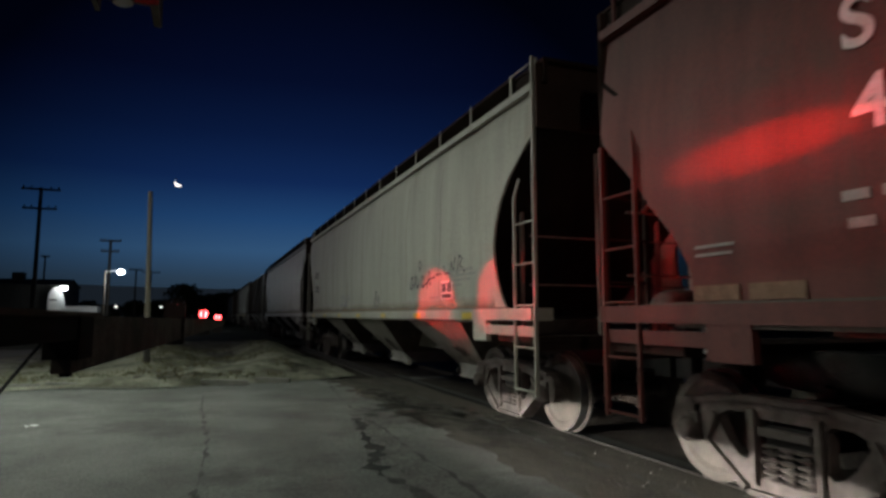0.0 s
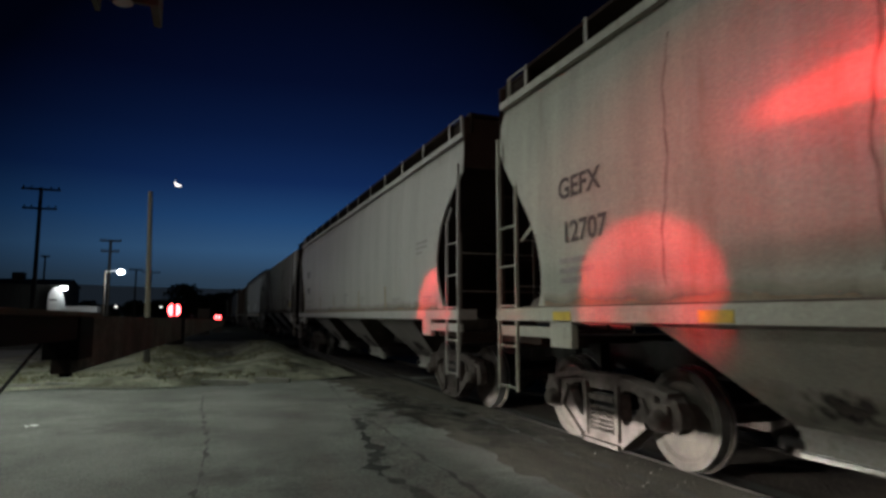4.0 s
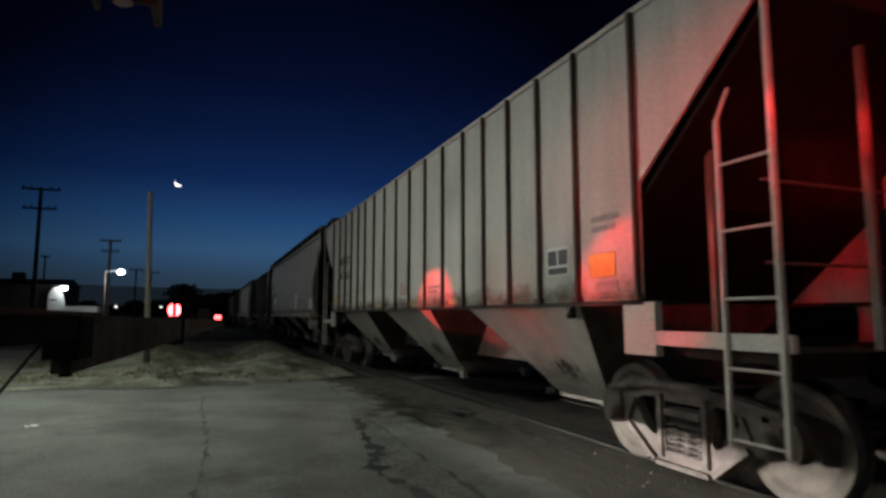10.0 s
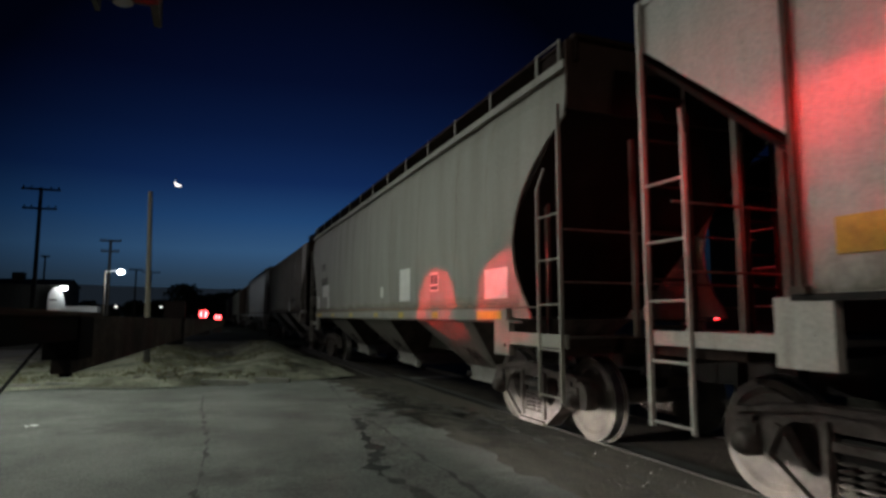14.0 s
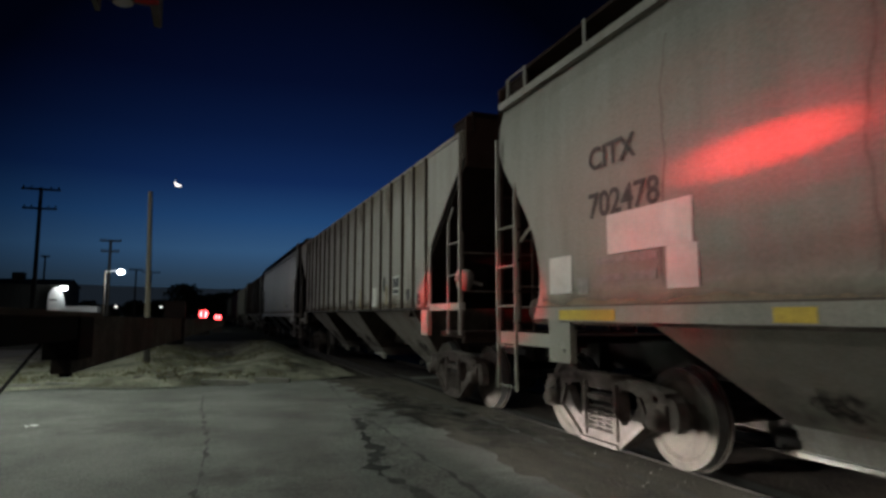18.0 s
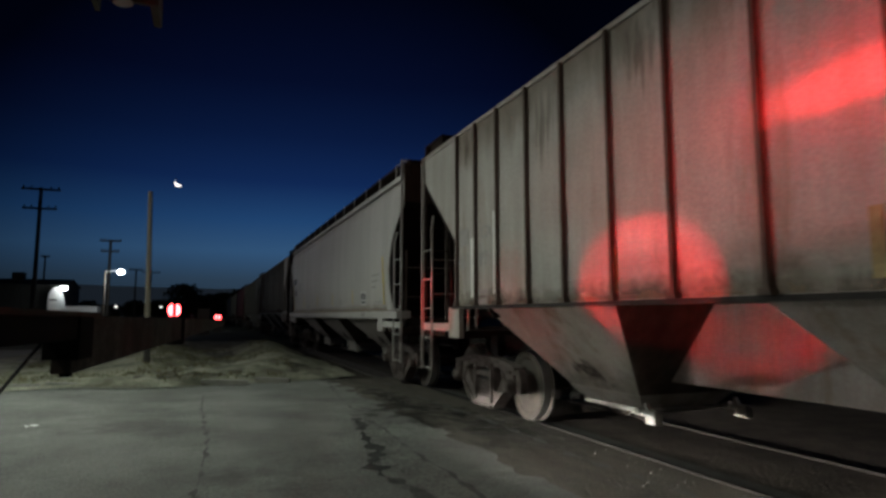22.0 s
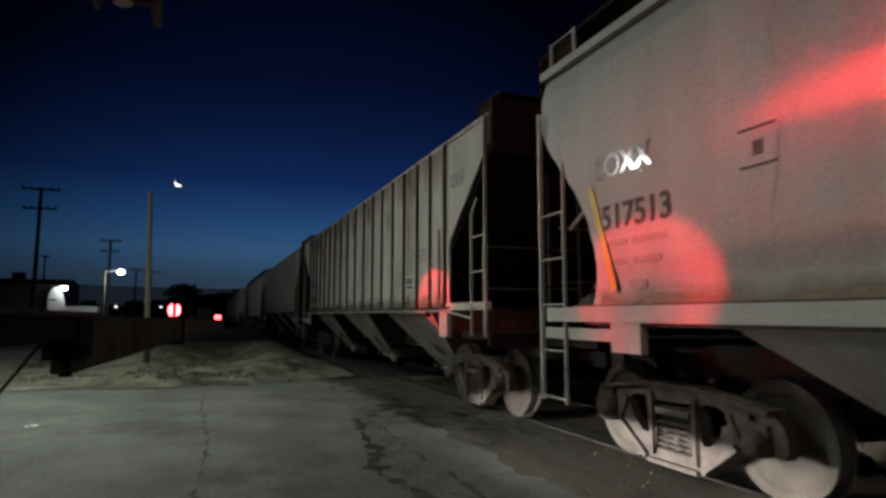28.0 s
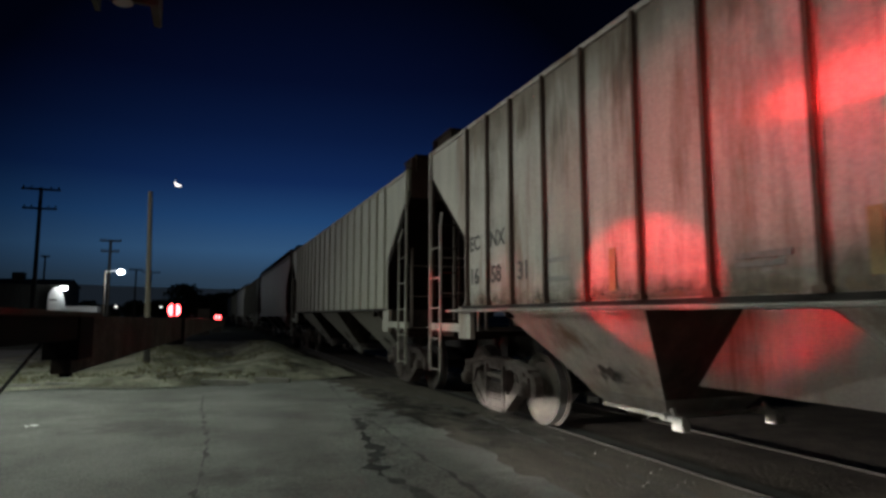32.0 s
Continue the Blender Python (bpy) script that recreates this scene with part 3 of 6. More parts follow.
dry_grass = surf("dry_grass", (0.16, 0.14, 0.08), (0.09, 0.09, 0.05), 3, 0.9, bump=0)
grass = part("grass", grass_build, dry_grass, None)
tagged(grass, "sparse dry grass tufts on the verge", "grass", kind="stuff")


# ---------------------------------------------------------------- hopper cars
W = 1.5
BAY = 4.2
SILL = 1.36
LOW = 1.53
TOP = 4.08


def wheelset_mesh(bm):
    prof = [(0.07, -0.83), (0.12, -0.83), (0.13, -0.80), (0.20, -0.785), (0.34, -0.80), (0.385, -0.825), (0.455, -0.825), (0.457, -0.72), (0.483, -0.70), (0.483, -0.68), (0.36, -0.69), (0.15, -0.72), (0.085, -0.66), (0.08, 0.0)]
    lathe(bm, prof, 28)
    lathe(bm, [(r, -a) for r, a in prof], 28)


def plate(bm, outer, holes, x0, x1):
    """A flat casting with holes: (y, z) outlines pushed from x0 to x1."""
    rings = []
    for x in (x0, x1):
        loops = [[bm.verts.new((x, *p)) for p in ring] for ring in (outer, *holes)]
        edges = [bm.edges.new((r[i], r[(i + 1) % len(r)])) for r in loops for i in range(len(r))]
        bmesh.ops.triangle_fill(bm, use_beauty=True, edges=edges)
        rings.append(loops)
    for a, b in zip(*rings):
        for i in range(len(a)):
            k = (i + 1) % len(a)
            bm.faces.new((a[i], a[k], b[k], b[i]))


def side_frame_mesh(bm):
    half = [(0.0, 0.79), (0.30, 0.795), (0.56, 0.775), (0.80, 0.745), (0.98, 0.70), (1.08, 0.63), (1.125, 0.53), (1.12, 0.42), (1.085, 0.365), (1.02, 0.36), (0.995, 0.41), (0.975, 0.53), (0.80, 0.535), (0.785, 0.43), (0.745, 0.385), (0.64, 0.365), (0.50, 0.255), (0.37, 0.135), (0.29, 0.095), (0.0, 0.085)]
    outer = half + [(-y, z) for y, z in half[-2:0:-1]]
    win = [(0.31, 0.62), (0.36, 0.665), (0.50, 0.66), (0.595, 0.615), (0.60, 0.56), (0.50, 0.42), (0.41, 0.335), (0.345, 0.32), (0.315, 0.36)]
    nest = [(-0.225, 0.635), (0.225, 0.635), (0.225, 0.20), (-0.225, 0.20)]
    small = [(0.80, 0.66), (0.86, 0.645), (0.86, 0.60), (0.80, 0.61)]
    plate(bm, outer, [win, [(-y, z) for y, z in win], nest, small, [(-y, z) for y, z in small]], -0.055, 0.055)
    # raised flanges along the members
    for s in (-1, 1):
        bar(bm, s * 0.70, 0.385, s * 0.34, 0.115, 0.05, -0.10, 0.085)
        bar(bm, s * 1.00, 0.685, s * 0.34, 0.772, 0.04, -0.095, 0.085)
        bar(bm, s * 0.265, 0.70, s * 0.265, 0.15, 0.05, -0.09, 0.085)
        bar(bm, s * 0.62, 0.62, s * 0.73, 0.40, 0.045, -0.085, 0.08)
        box(bm, -0.09, 0.085, s * 0.89 - 0.095, s * 0.89 + 0.095, 0.51, 0.60)
    box(bm, -0.11, 0.10, -0.30, 0.30, 0.078, 0.118)
    box(bm, -0.10, 0.09, -0.36, 0.36, 0.755, 0.80)
    box(bm, -0.085, 0.08, -0.21, 0.21, 0.52, 0.575)


def spring_mesh(bm):
    prof = []
    for i in range(6):
        z = 0.20 + i * 0.047
        prof += [(0.022, z), (0.070, z + 0.002), (0.079, z + 0.010), (0.070, z + 0.018), (0.022, z + 0.020)]
    lathe(bm, prof, 12, "Z")


def bearing_mesh(bm):
    lathe(bm, [(0.03, -0.16), (0.075, -0.16), (0.085, -0.14), (0.105, -0.10), (0.11, 0.02), (0.09, 0.04)], 16)


def bolster_mesh(bm):
    box(bm, -1.02, 1.02, -0.19, 0.19, 0.44, 0.60)
    box(bm, -0.65, 0.65, -0.16, 0.16, 0.60, 0.76)
    tube(bm, (-0.62, -0.62, 0.42), (0.62, -0.62, 0.42), 0.05)
    tube(bm, (-0.62, 0.62, 0.42), (0.62, 0.62, 0.42), 0.05)


WHEELSETS = []


def bright_treads(ob):
    """The running surface of a wheelset is polished."""
    me = ob.data
    if len(me.materials) == 1:
        me.materials.append(tread_steel)
        for p in me.polygons:
            rim = math.hypot(p.center.y, p.center.z)
            if rim > 0.44 and abs(p.normal.x) < 0.5:
                p.material_index = 1


def truck(car, y):
    t = piece("truck", "bolster", bolster_mesh, steel_dark, car, "dusty cast steel freight truck", pose(0, y, 0))
    for s in (-1, 1):
        piece("side_frame", "side_frame", side_frame_mesh, steel_dusty, t, "dust-covered cast side frame", pose(s * 0.99, 0, 0))
        for k in (-1, 0, 1):
            piece("spring", "spring", spring_mesh, steel_dusty, t, "", pose(s * 1.0, k * 0.142, 0), smooth=True)
        for k in (-1, 1):
            piece("bearing_cap", "bearing", bearing_mesh, steel_dusty, t, "", pose(s * 1.0, k * 0.889, 0.455, 0, 0, 0 if s < 0 else 180), smooth=True)
        piece("brake_lever", "brake_lever", boxes((-0.03, 0.03, -0.05, 0.05, 0.25, 0.85)), steel_dark, t, "", pose(s * 0.3, 0.35, 0, 12, 0, 0))
    for k in (-1, 1):
        w = piece("wheelset", "wheelset", wheelset_mesh, wheel_steel, t, "dusty steel wheels on one axle", pose(0, k * 0.889, 0.459))
        bright_treads(w)
        WHEELSETS.append((w, k * 0.889))
    return t


def side_outline(E, kind):
    """Half of the end cut of a side sheet: (y, z) from the sill up to the roof edge."""
    if kind == "rib":
        return [(E - 1.40, LOW), (E - 1.40, 2.52), (E - 0.12, 3.60), (E, 3.68), (E, TOP)]
    if kind == "low":
        return [(E - 1.07, SILL), (E - 1.07, 1.69), (E - 1.04, 1.78), (E - 0.90, 2.01), (E - 0.65, 2.30), (E - 0.38, 2.63), (E - 0.19, 2.82), (E - 0.05, 2.96), (E, 3.10), (E, TOP)]
    cut = [(0.80, SILL), (0.90, 1.5), (0.97, 1.65), (0.99, 1.85), (0.96, 2.05), (0.88, 2.29), (0.72, 2.55), (0.49, 2.83), (0.26, 3.08), (0.10, 3.28), (0.02, 3.42)]
    return [(E - a, z) for a, z in cut] + [(E, 3.5), (E, 3.8), (E, TOP)]


FRONT_CUT = [0.70, 0.76, 0.86, 0.96, 1.02, 1.04, 0.98, 0.84, 0.62, 0.36, 0.14, 0.02, 0.0, 0.0]


def side_x(z, kind):
    if kind == "rib":
        return W
    k = (z - 2.5) / 1.5
    return W - 0.055 * k * k - (0.05 * max(0, z - 3.85) / 0.25)


def side_sheet(E, kind, s, cut=None, bite=1.0):
    def build(bm):
        out = side_outline(E, cut or kind)
        ny = 24 if kind != "rib" else 2
        rows = []
        for k, (y, z) in enumerate(out):
            x = side_x(z, kind)
            y0 = -y if (cut or kind) in ("rib", "low") else -(E - FRONT_CUT[k] * bite)
            rows.append([(bm.verts.new((s * x, y0 + (y - y0) * i / ny, z)), bm.verts.new((s * (x - 0.03), y0 + (y - y0) * i / ny, z))) for i in range(ny + 1)])
        for a, b in zip(rows, rows[1:]):
            for i in range(ny):
                for k in (0, 1):
                    bm.faces.new((a[i][k], a[i + 1][k], b[i + 1][k], b[i][k]))
            for i in (0, ny):
                bm.faces.new((a[i][0], b[i][0], b[i][1], a[i][1]))
        for r in (rows[0], rows[-1]):
            for i in range(ny):
                bm.faces.new((r[i][0], r[i + 1][0], r[i + 1][1], r[i][1]))
    return build


def seam_mesh(s, n):
    """A faint wavering line of grime down a weld."""
    def build(bm):
        prev = None
        for k in range(19):
            z = SILL + 0.28 + 0.115 * k
            c = 0.03 * math.sin(0.55 * k + 2 * n) + 0.012 * math.sin(1.9 * k + n) - 0.006 * k
            w = 0.006 + 0.008 * abs(math.sin(1.1 * k + n))
            x = s * (side_x(z, "smooth") + 0.0035)
            row = (bm.verts.new((x, c - w, z)), bm.verts.new((x, c + w, z)))
            if prev:
                bm.faces.new((prev[0], prev[1], row[1], row[0]))
            prev = row
    return build


def roof_mesh(E, kind):
    def build(bm):
        n = 10
        w = side_x(TOP, kind) + 0.01
        prev = None
        for y in (-E, E):
            row = []
            for i in range(n + 1):
                a = -1 + 2 * i / n
                row.append((bm.verts.new((a * w, y, TOP + 0.24 * (1 - abs(a) ** 2.2))), bm.verts.new((a * w, y, TOP - 0.05))))
            if prev:
                for i in range(n):
                    bm.faces.new((prev[i][0], prev[i + 1][0], row[i + 1][0], row[i][0]))
                    bm.faces.new((prev[i][1], prev[i + 1][1], row[i + 1][1], row[i][1]))
            for i in range(n):
                bm.faces.new((row[i][0], row[i + 1][0], row[i + 1][1], row[i][1]))
            prev = row
    return build


# half length and half width of a bay, above and below, with the heights of both
BAY_FORM = {"rib": (1.40, 1.485, 1.52, 0.52, 0.50, 0.40), "smooth": (1.27, 1.40, SILL - 0.02, 0.53, 0.60, 0.52), "long": (1.50, 1.40, SILL - 0.02, 0.53, 0.56, 0.52)}


def bay_mesh(kind):
    """One outlet bay: a funnel from the sill to the gate, with a flange down each corner."""
    t, wt, zt, b, wb, zb = BAY_FORM[kind]
    def build(bm):
        v = [bm.verts.new(p) for p in ((-wt, -t, zt), (wt, -t, zt), (wt, t, zt), (-wt, t, zt), (-wb, -b, zb), (wb, -b, zb), (wb, b, zb), (-wb, b, zb))]
        for f in ((1, 2, 6, 5), (3, 0, 4, 7), (0, 3, 2, 1), (4, 5, 6, 7)):
            bm.faces.new([v[i] for i in f])
    return build


def bay_end_mesh(kind, e):
    """The sloping sheet across one end of a bay."""
    t, wt, zt, b, wb, zb = BAY_FORM[kind]
    def build(bm):
        rows = [[bm.verts.new((x, e * (y - d), z)) for x, y, z in ((-wt, t, zt), (wt, t, zt), (wb, b, zb), (-wb, b, zb))] for d in (0, 0.012)]
        bm.faces.new(rows[0])
        bm.faces.new(rows[1][::-1])
        for i in range(4):
            bm.faces.new((rows[0][i], rows[0][(i + 1) % 4], rows[1][(i + 1) % 4], rows[1][i]))
    return build


TALL_GATE = ((0.635, 0.56, 0.56), (0.635, 0.56, 0.525), (0.61, 0.545, 0.52), (0.59, 0.53, 0.36), (0.62, 0.545, 0.355), (0.62, 0.545, 0.315))
LOW_GATE = ((0.655, 0.655, 0.56), (0.605, 0.61, 0.50), (0.515, 0.535, 0.405), (0.50, 0.52, 0.395), (0.525, 0.54, 0.39), (0.525, 0.54, 0.355))


def gate_mesh(bm, rows=LOW_GATE):
    v = []
    for x, y, z in rows:
        v.append([bm.verts.new((sx * x, sy * y, z)) for sx, sy in ((-1, -1), (1, -1), (1, 1), (-1, 1))])
    for a, b in zip(v, v[1:]):
        for i in range(4):
            bm.faces.new((a[i], a[(i + 1) % 4], b[(i + 1) % 4], b[i]))
    bm.faces.new(v[0])
    bm.faces.new(v[-1][::-1])


def crank_mesh(bm):
    tube(bm, (-0.66, -0.62, 0.40), (0.66, -0.62, 0.40), 0.018)
    for s in (-1, 1):
        lathe(bm, [(0.02, s * 0.60), (0.038, s * 0.60), (0.038, s * 0.66), (0.02, s * 0.66)], 8, "X", (0, -0.62, 0.40))
        box(bm, s * 0.61 - 0.03, s * 0.61 + 0.03, -0.86, -0.55, 0.36, 0.42)
        box(bm, s * 0.61 - 0.045, s * 0.61 + 0.045, -0.88, -0.74, 0.29, 0.40)
        bar(bm, -0.76, 0.39, -0.70, 0.49, 0.04, s * 0.61 - 0.02, s * 0.61 + 0.02)


def rack_mesh(bm):
    """The rack stop at the end of a gate, with its hanger."""
    box(bm, -0.03, 0.03, 0.52, 0.74, 0.38, 0.44)
    lathe(bm, [(0.010, -0.03), (0.030, -0.028), (0.030, 0.028), (0.010, 0.03)], 10, "X", (0, 0.72, 0.375))


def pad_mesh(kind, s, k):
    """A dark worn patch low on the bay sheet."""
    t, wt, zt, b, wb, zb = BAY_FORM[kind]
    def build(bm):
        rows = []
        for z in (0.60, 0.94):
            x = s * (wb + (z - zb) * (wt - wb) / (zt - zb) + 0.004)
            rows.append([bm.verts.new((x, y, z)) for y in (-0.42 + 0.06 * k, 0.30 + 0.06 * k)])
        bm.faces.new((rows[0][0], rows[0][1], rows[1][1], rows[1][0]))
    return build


def slope_mesh(E, s):
    return lambda bm: bar(bm, s * (E + 0.01), 3.60, s * (BAY + 1.27), SILL + 0.02, 0.04, -W + 0.04, W - 0.04)


def end_wall_mesh(E, s):
    return lambda bm: bar(bm, s * (E + 0.022), TOP + 0.235, s * (E + 0.022), 3.56, 0.04, -W + 0.04, W - 0.04)


def end_frame(E, s):
    return boxes((-W + 0.02, W - 0.02, min(s * (E - 0.95), s * E), max(s * (E - 0.95), s * E), 1.08, 1.16))


def end_gear(car, k, E, e, trim):
    """Platform with posts and grab irons across the end."""
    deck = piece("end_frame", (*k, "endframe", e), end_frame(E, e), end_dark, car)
    piece("end_beam", (*k, "beam", e), boxes((-W + 0.02, W - 0.02, min(e * (E - 0.10), e * (E - 0.02)), max(e * (E - 0.10), e * (E - 0.02)), 1.0, 1.075)), end_dark, deck, "dark end beam")
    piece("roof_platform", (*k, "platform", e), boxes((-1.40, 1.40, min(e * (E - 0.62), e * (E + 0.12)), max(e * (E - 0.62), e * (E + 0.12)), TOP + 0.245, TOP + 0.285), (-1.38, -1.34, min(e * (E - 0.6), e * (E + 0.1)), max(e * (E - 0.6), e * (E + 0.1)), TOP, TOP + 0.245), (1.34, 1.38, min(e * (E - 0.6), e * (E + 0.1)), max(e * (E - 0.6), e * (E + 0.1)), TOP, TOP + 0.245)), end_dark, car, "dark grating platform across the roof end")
    for x in (-0.55,):
        piece("end_post", (*k, "post", e), boxes((-0.022, 0.022, e * (E - 0.10) - 0.03, e * (E - 0.10) + 0.03, 1.16, 3.35)), end_paint, deck, m=pose(x, 0, 0))
    for x in (-1.1, 1.1):
        piece("end_post", (*k, "post2", e), boxes((-0.022, 0.022, e * (E - 1.0) - 0.03, e * (E - 1.0) + 0.03, 1.16, 2.75)), end_paint, deck, m=pose(x, 0, 0))
    for z in (1.75, 2.32):
        piece("grab_iron", (*k, "grab", e), tubes(((-1.42, e * (E - 0.24), 0), (1.42, e * (E - 0.24), 0), 0.011, 6)), end_paint, deck, m=pose(0, 0, z))


def coupler_mesh(L, s):
    def build(bm):
        box(bm, -0.075, 0.075, min(s * (L / 2 - 0.9), s * (L / 2 - 0.18)), max(s * (L / 2 - 0.9), s * (L / 2 - 0.18)), 0.78, 0.95)
        box(bm, -0.17, 0.17, min(s * (L / 2 - 0.26), s * (L / 2 - 0.02)), max(s * (L / 2 - 0.26), s * (L / 2 - 0.02)), 0.73, 1.0)
        tube(bm, (0.35, s * (L / 2 - 0.6), 0.85), (0.40, s * (L / 2 - 0.02), 0.48), 0.025, 6)
        box(bm, -0.3, 0.3, min(s * (L / 2 - 1.0), s * (L / 2 - 0.75)), max(s * (L / 2 - 1.0), s * (L / 2 - 0.75)), 0.72, 1.1)
    return build


def side_ladder(car, k, E, e, s, low, trim, step=0.0):
    """Two stiles with rungs near the corner of the side."""
    x = s * (W + 0.03)
    ya, yb = e * (E - 0.05 + step), e * (E - 0.50 + step * 0.8)
    k = (*k, step, trim is paint_brown)
    high = 4.36 if step else TOP if k[0] == "rib" else 2.95 if trim is paint_brown else 3.62
    ladder = piece("side_ladder", (*k, "stile", s, e, low), boxes((x - 0.02, x + 0.02, ya - 0.017, ya + 0.017, low, high)), trim, car)
    piece("stile", (*k, "stile2", s, e, low), lambda bm: (box(bm, x - 0.016, x + 0.016, yb - 0.014, yb + 0.014, low, 2.80), tube(bm, (x, yb, 2.79), (s * (W - 0.02), e * (E - 0.43 + 0.5 * step), 3.02), 0.017, 6)), trim, ladder)
    z = 2.46
    while z > low:
        piece("rung", (*k, "rung", s, e), tubes(((x, ya, 0), (x, yb, 0), 0.012, 6)), trim, ladder, m=pose(0, 0, z))
        z -= 0.475
    if e > 0 and k[0] != "rib":
        piece("brace", (*k, "brace", s), tubes(((s * (W - 0.03), E - 0.52, 2.27), (s * (W - 0.05), E - 0.97, 2.54), 0.022, 6)), trim, car)


def end_ladder_mesh(E, s, side):
    def build(bm):
        y = s * (E + 0.03)
        for x in (side * 1.44, side * 0.98):
            box(bm, x - 0.02, x + 0.02, y - 0.02, y + 0.02, 1.15, TOP + 0.1)
        z = 1.3
        while z < TOP:
            tube(bm, (side * 1.44, y, z), (side * 0.98, y, z), 0.013, 6)
            z += 0.40
    return build


def jack_plate_mesh(kind, low=1.07):
    """A bracket plate with a round hole."""
    top = LOW - 0.02 if kind == "rib" else SILL + 0.02
    def build(bm):
        n = 12
        outer = [(-0.19, low + 0.03), (-0.16, low), (0.16, low), (0.19, low + 0.03), (0.19, top), (-0.19, top)]
        hole = [(-0.07 + 0.045 * math.cos(2 * math.pi * i / n), low + 0.15 + 0.065 * math.sin(2 * math.pi * i / n)) for i in range(n)]
        for x in (-0.012, 0.012):
            o = [bm.verts.new((x, *p)) for p in outer]
            h = [bm.verts.new((x, *p)) for p in hole]
            eo = [bm.edges.new((o[i], o[(i + 1) % 6])) for i in range(6)]
            eh = [bm.edges.new((h[i], h[(i + 1) % n])) for i in range(n)]
            bmesh.ops.triangle_fill(bm, use_beauty=True, edges=eo + eh)
        box(bm, -0.012, 0.06, -0.20, -0.18, low, top)
        box(bm, -0.012, 0.06, 0.18, 0.20, low, top)
    return build


def hopper_car(L, kind, paint, label, trim=None, cut=None, step=0.0, low_plate=False, bite=1.0, short_sill=0.0, long_bay=False, front_bay=0.0):
    """A three-bay covered hopper, centred on its own origin at rail height."""
    E = L / 2 - 0.62
    k = (kind, round(L, 2))
    trim = trim or paint
    car = thing("hopper_car", label, "railcar", group="cars of the train")
    for s in (-1, 1):
        body = piece("side_sheet", (*k, "side", s, cut, bite), side_sheet(E, kind, s, cut, bite), paint, car, smooth=False)
        if kind == "rib":
            feet = (0.42, 1.27, 2.10, 2.91, 3.60, 4.32, 5.04, 5.77, 6.66) if paint is paint_grey else (0.45, 1.30, 2.15, 2.91, 3.70, 4.45, 5.22, 5.88, 6.54)
            for y in [-f for f in feet[::-1]] + list(feet):
                piece("rib", ("rib", s), boxes((min(s * W, s * (W + 0.045)), max(s * W, s * (W + 0.045)), -0.019, 0.019, LOW + 0.02, TOP - 0.02), (min(s * W, s * (W + 0.065)), max(s * W, s * (W + 0.065)), -0.05, 0.05, LOW, LOW + 0.045)), rib_dark if paint is not paint_olive else paint, body, m=pose(0, y, 0))
            piece("top_chord", (*k, "chord", s), boxes((min(s * (W - 0.02), s * (W + 0.010)), max(s * (W - 0.02), s * (W + 0.010)), -E, E, TOP - 0.035, TOP + 0.02)), paint, car)
            piece("side_sill", (*k, "sill", s), boxes((min(s * (W - 0.24), s * (W + 0.03)), max(s * (W - 0.24), s * (W + 0.028)), -E + 1.35, E - 1.35, LOW - 0.045, LOW)), steel_dark, car)
        else:
            piece("top_chord", (*k, "chord", s), boxes((min(s * (W - 0.16), s * (W - 0.02)), max(s * (W - 0.16), s * (W - 0.02)), -E, E, TOP - 0.06, TOP + 0.03)), paint, car)
            piece("side_sill", (*k, "sill", s, short_sill), boxes((min(s * (W - 0.24), s * (W + 0.045)), max(s * (W - 0.24), s * (W + 0.045)), -E + short_sill, E - short_sill, SILL - 0.025, SILL + 0.12)), paint, car)
            # dark strip carries the shadow gap above the sill
            piece("sill_joint", (*k, "joint", s), boxes((min(s * (W - 0.02), s * (W + 0.004)), max(s * (W - 0.02), s * (W + 0.004)), -E + 0.6, E - 0.6, SILL + 0.12, SILL + 0.138)), seam_dark, car, "dark joint above the sill, its shadow gap put into the colour")
            # darker strip carries the shade along the sill's lower edge
            piece("sill_lip", (*k, "lip", s), boxes((min(s * (W - 0.05), s * (W + 0.012)), max(s * (W - 0.05), s * (W + 0.012)), -E + 0.9, E - 0.9, SILL - 0.055, SILL - 0.025)), under_shade, car)
            for n, y in enumerate((-5.08, -3.34, -1.62, 0.09, 1.82, 3.48, 5.15)):
                piece("weld_seam", ("seam", s, n % 3), seam_mesh(s, n % 3), seam_strong if paint in (paint_olive, paint_drab) else seam_grime, body, m=pose(0, y, 0))
        for e in (-1, 1):
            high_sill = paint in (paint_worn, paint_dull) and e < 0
            low = 1.12 if s > 0 or high_sill else 0.52
            z0, z1 = (1.47, 1.575) if high_sill else (1.06, 1.20) if short_sill > 1 else (1.16, 1.275)
            side_ladder(car, k, E, e, s, low, trim, step if e < 0 else 0.0)
            piece("end_sill", (*k, "endsill", s, e, z0), boxes((min(s * (W - 0.03), s * (W + 0.02)), max(s * (W - 0.03), s * (W + 0.02)), min(e * (E - 1.55), e * E), max(e * (E - 1.55), e * E), z0, z1)), trim, car)
            piece("jacking_plate", ("jack", kind, low_plate), jack_plate_mesh(kind, 0.92 if low_plate else 1.07), trim, car, m=pose(s * (W + 0.012), e * (E - (1.60 if high_sill else 1.42)), 0, 0, 0, 0 if s < 0 else 180) @ Matrix.Diagonal((1, 0.8 if high_sill else 1, 1, 1)))
    piece("roof", (*k, "roof"), roof_mesh(E, kind), paint, car)
    piece("centre_sill", (*k, "csill"), boxes((-0.32, 0.32, -BAY, BAY, 0.70, (LOW if kind == "rib" else SILL) - 0.01)), paint, car)
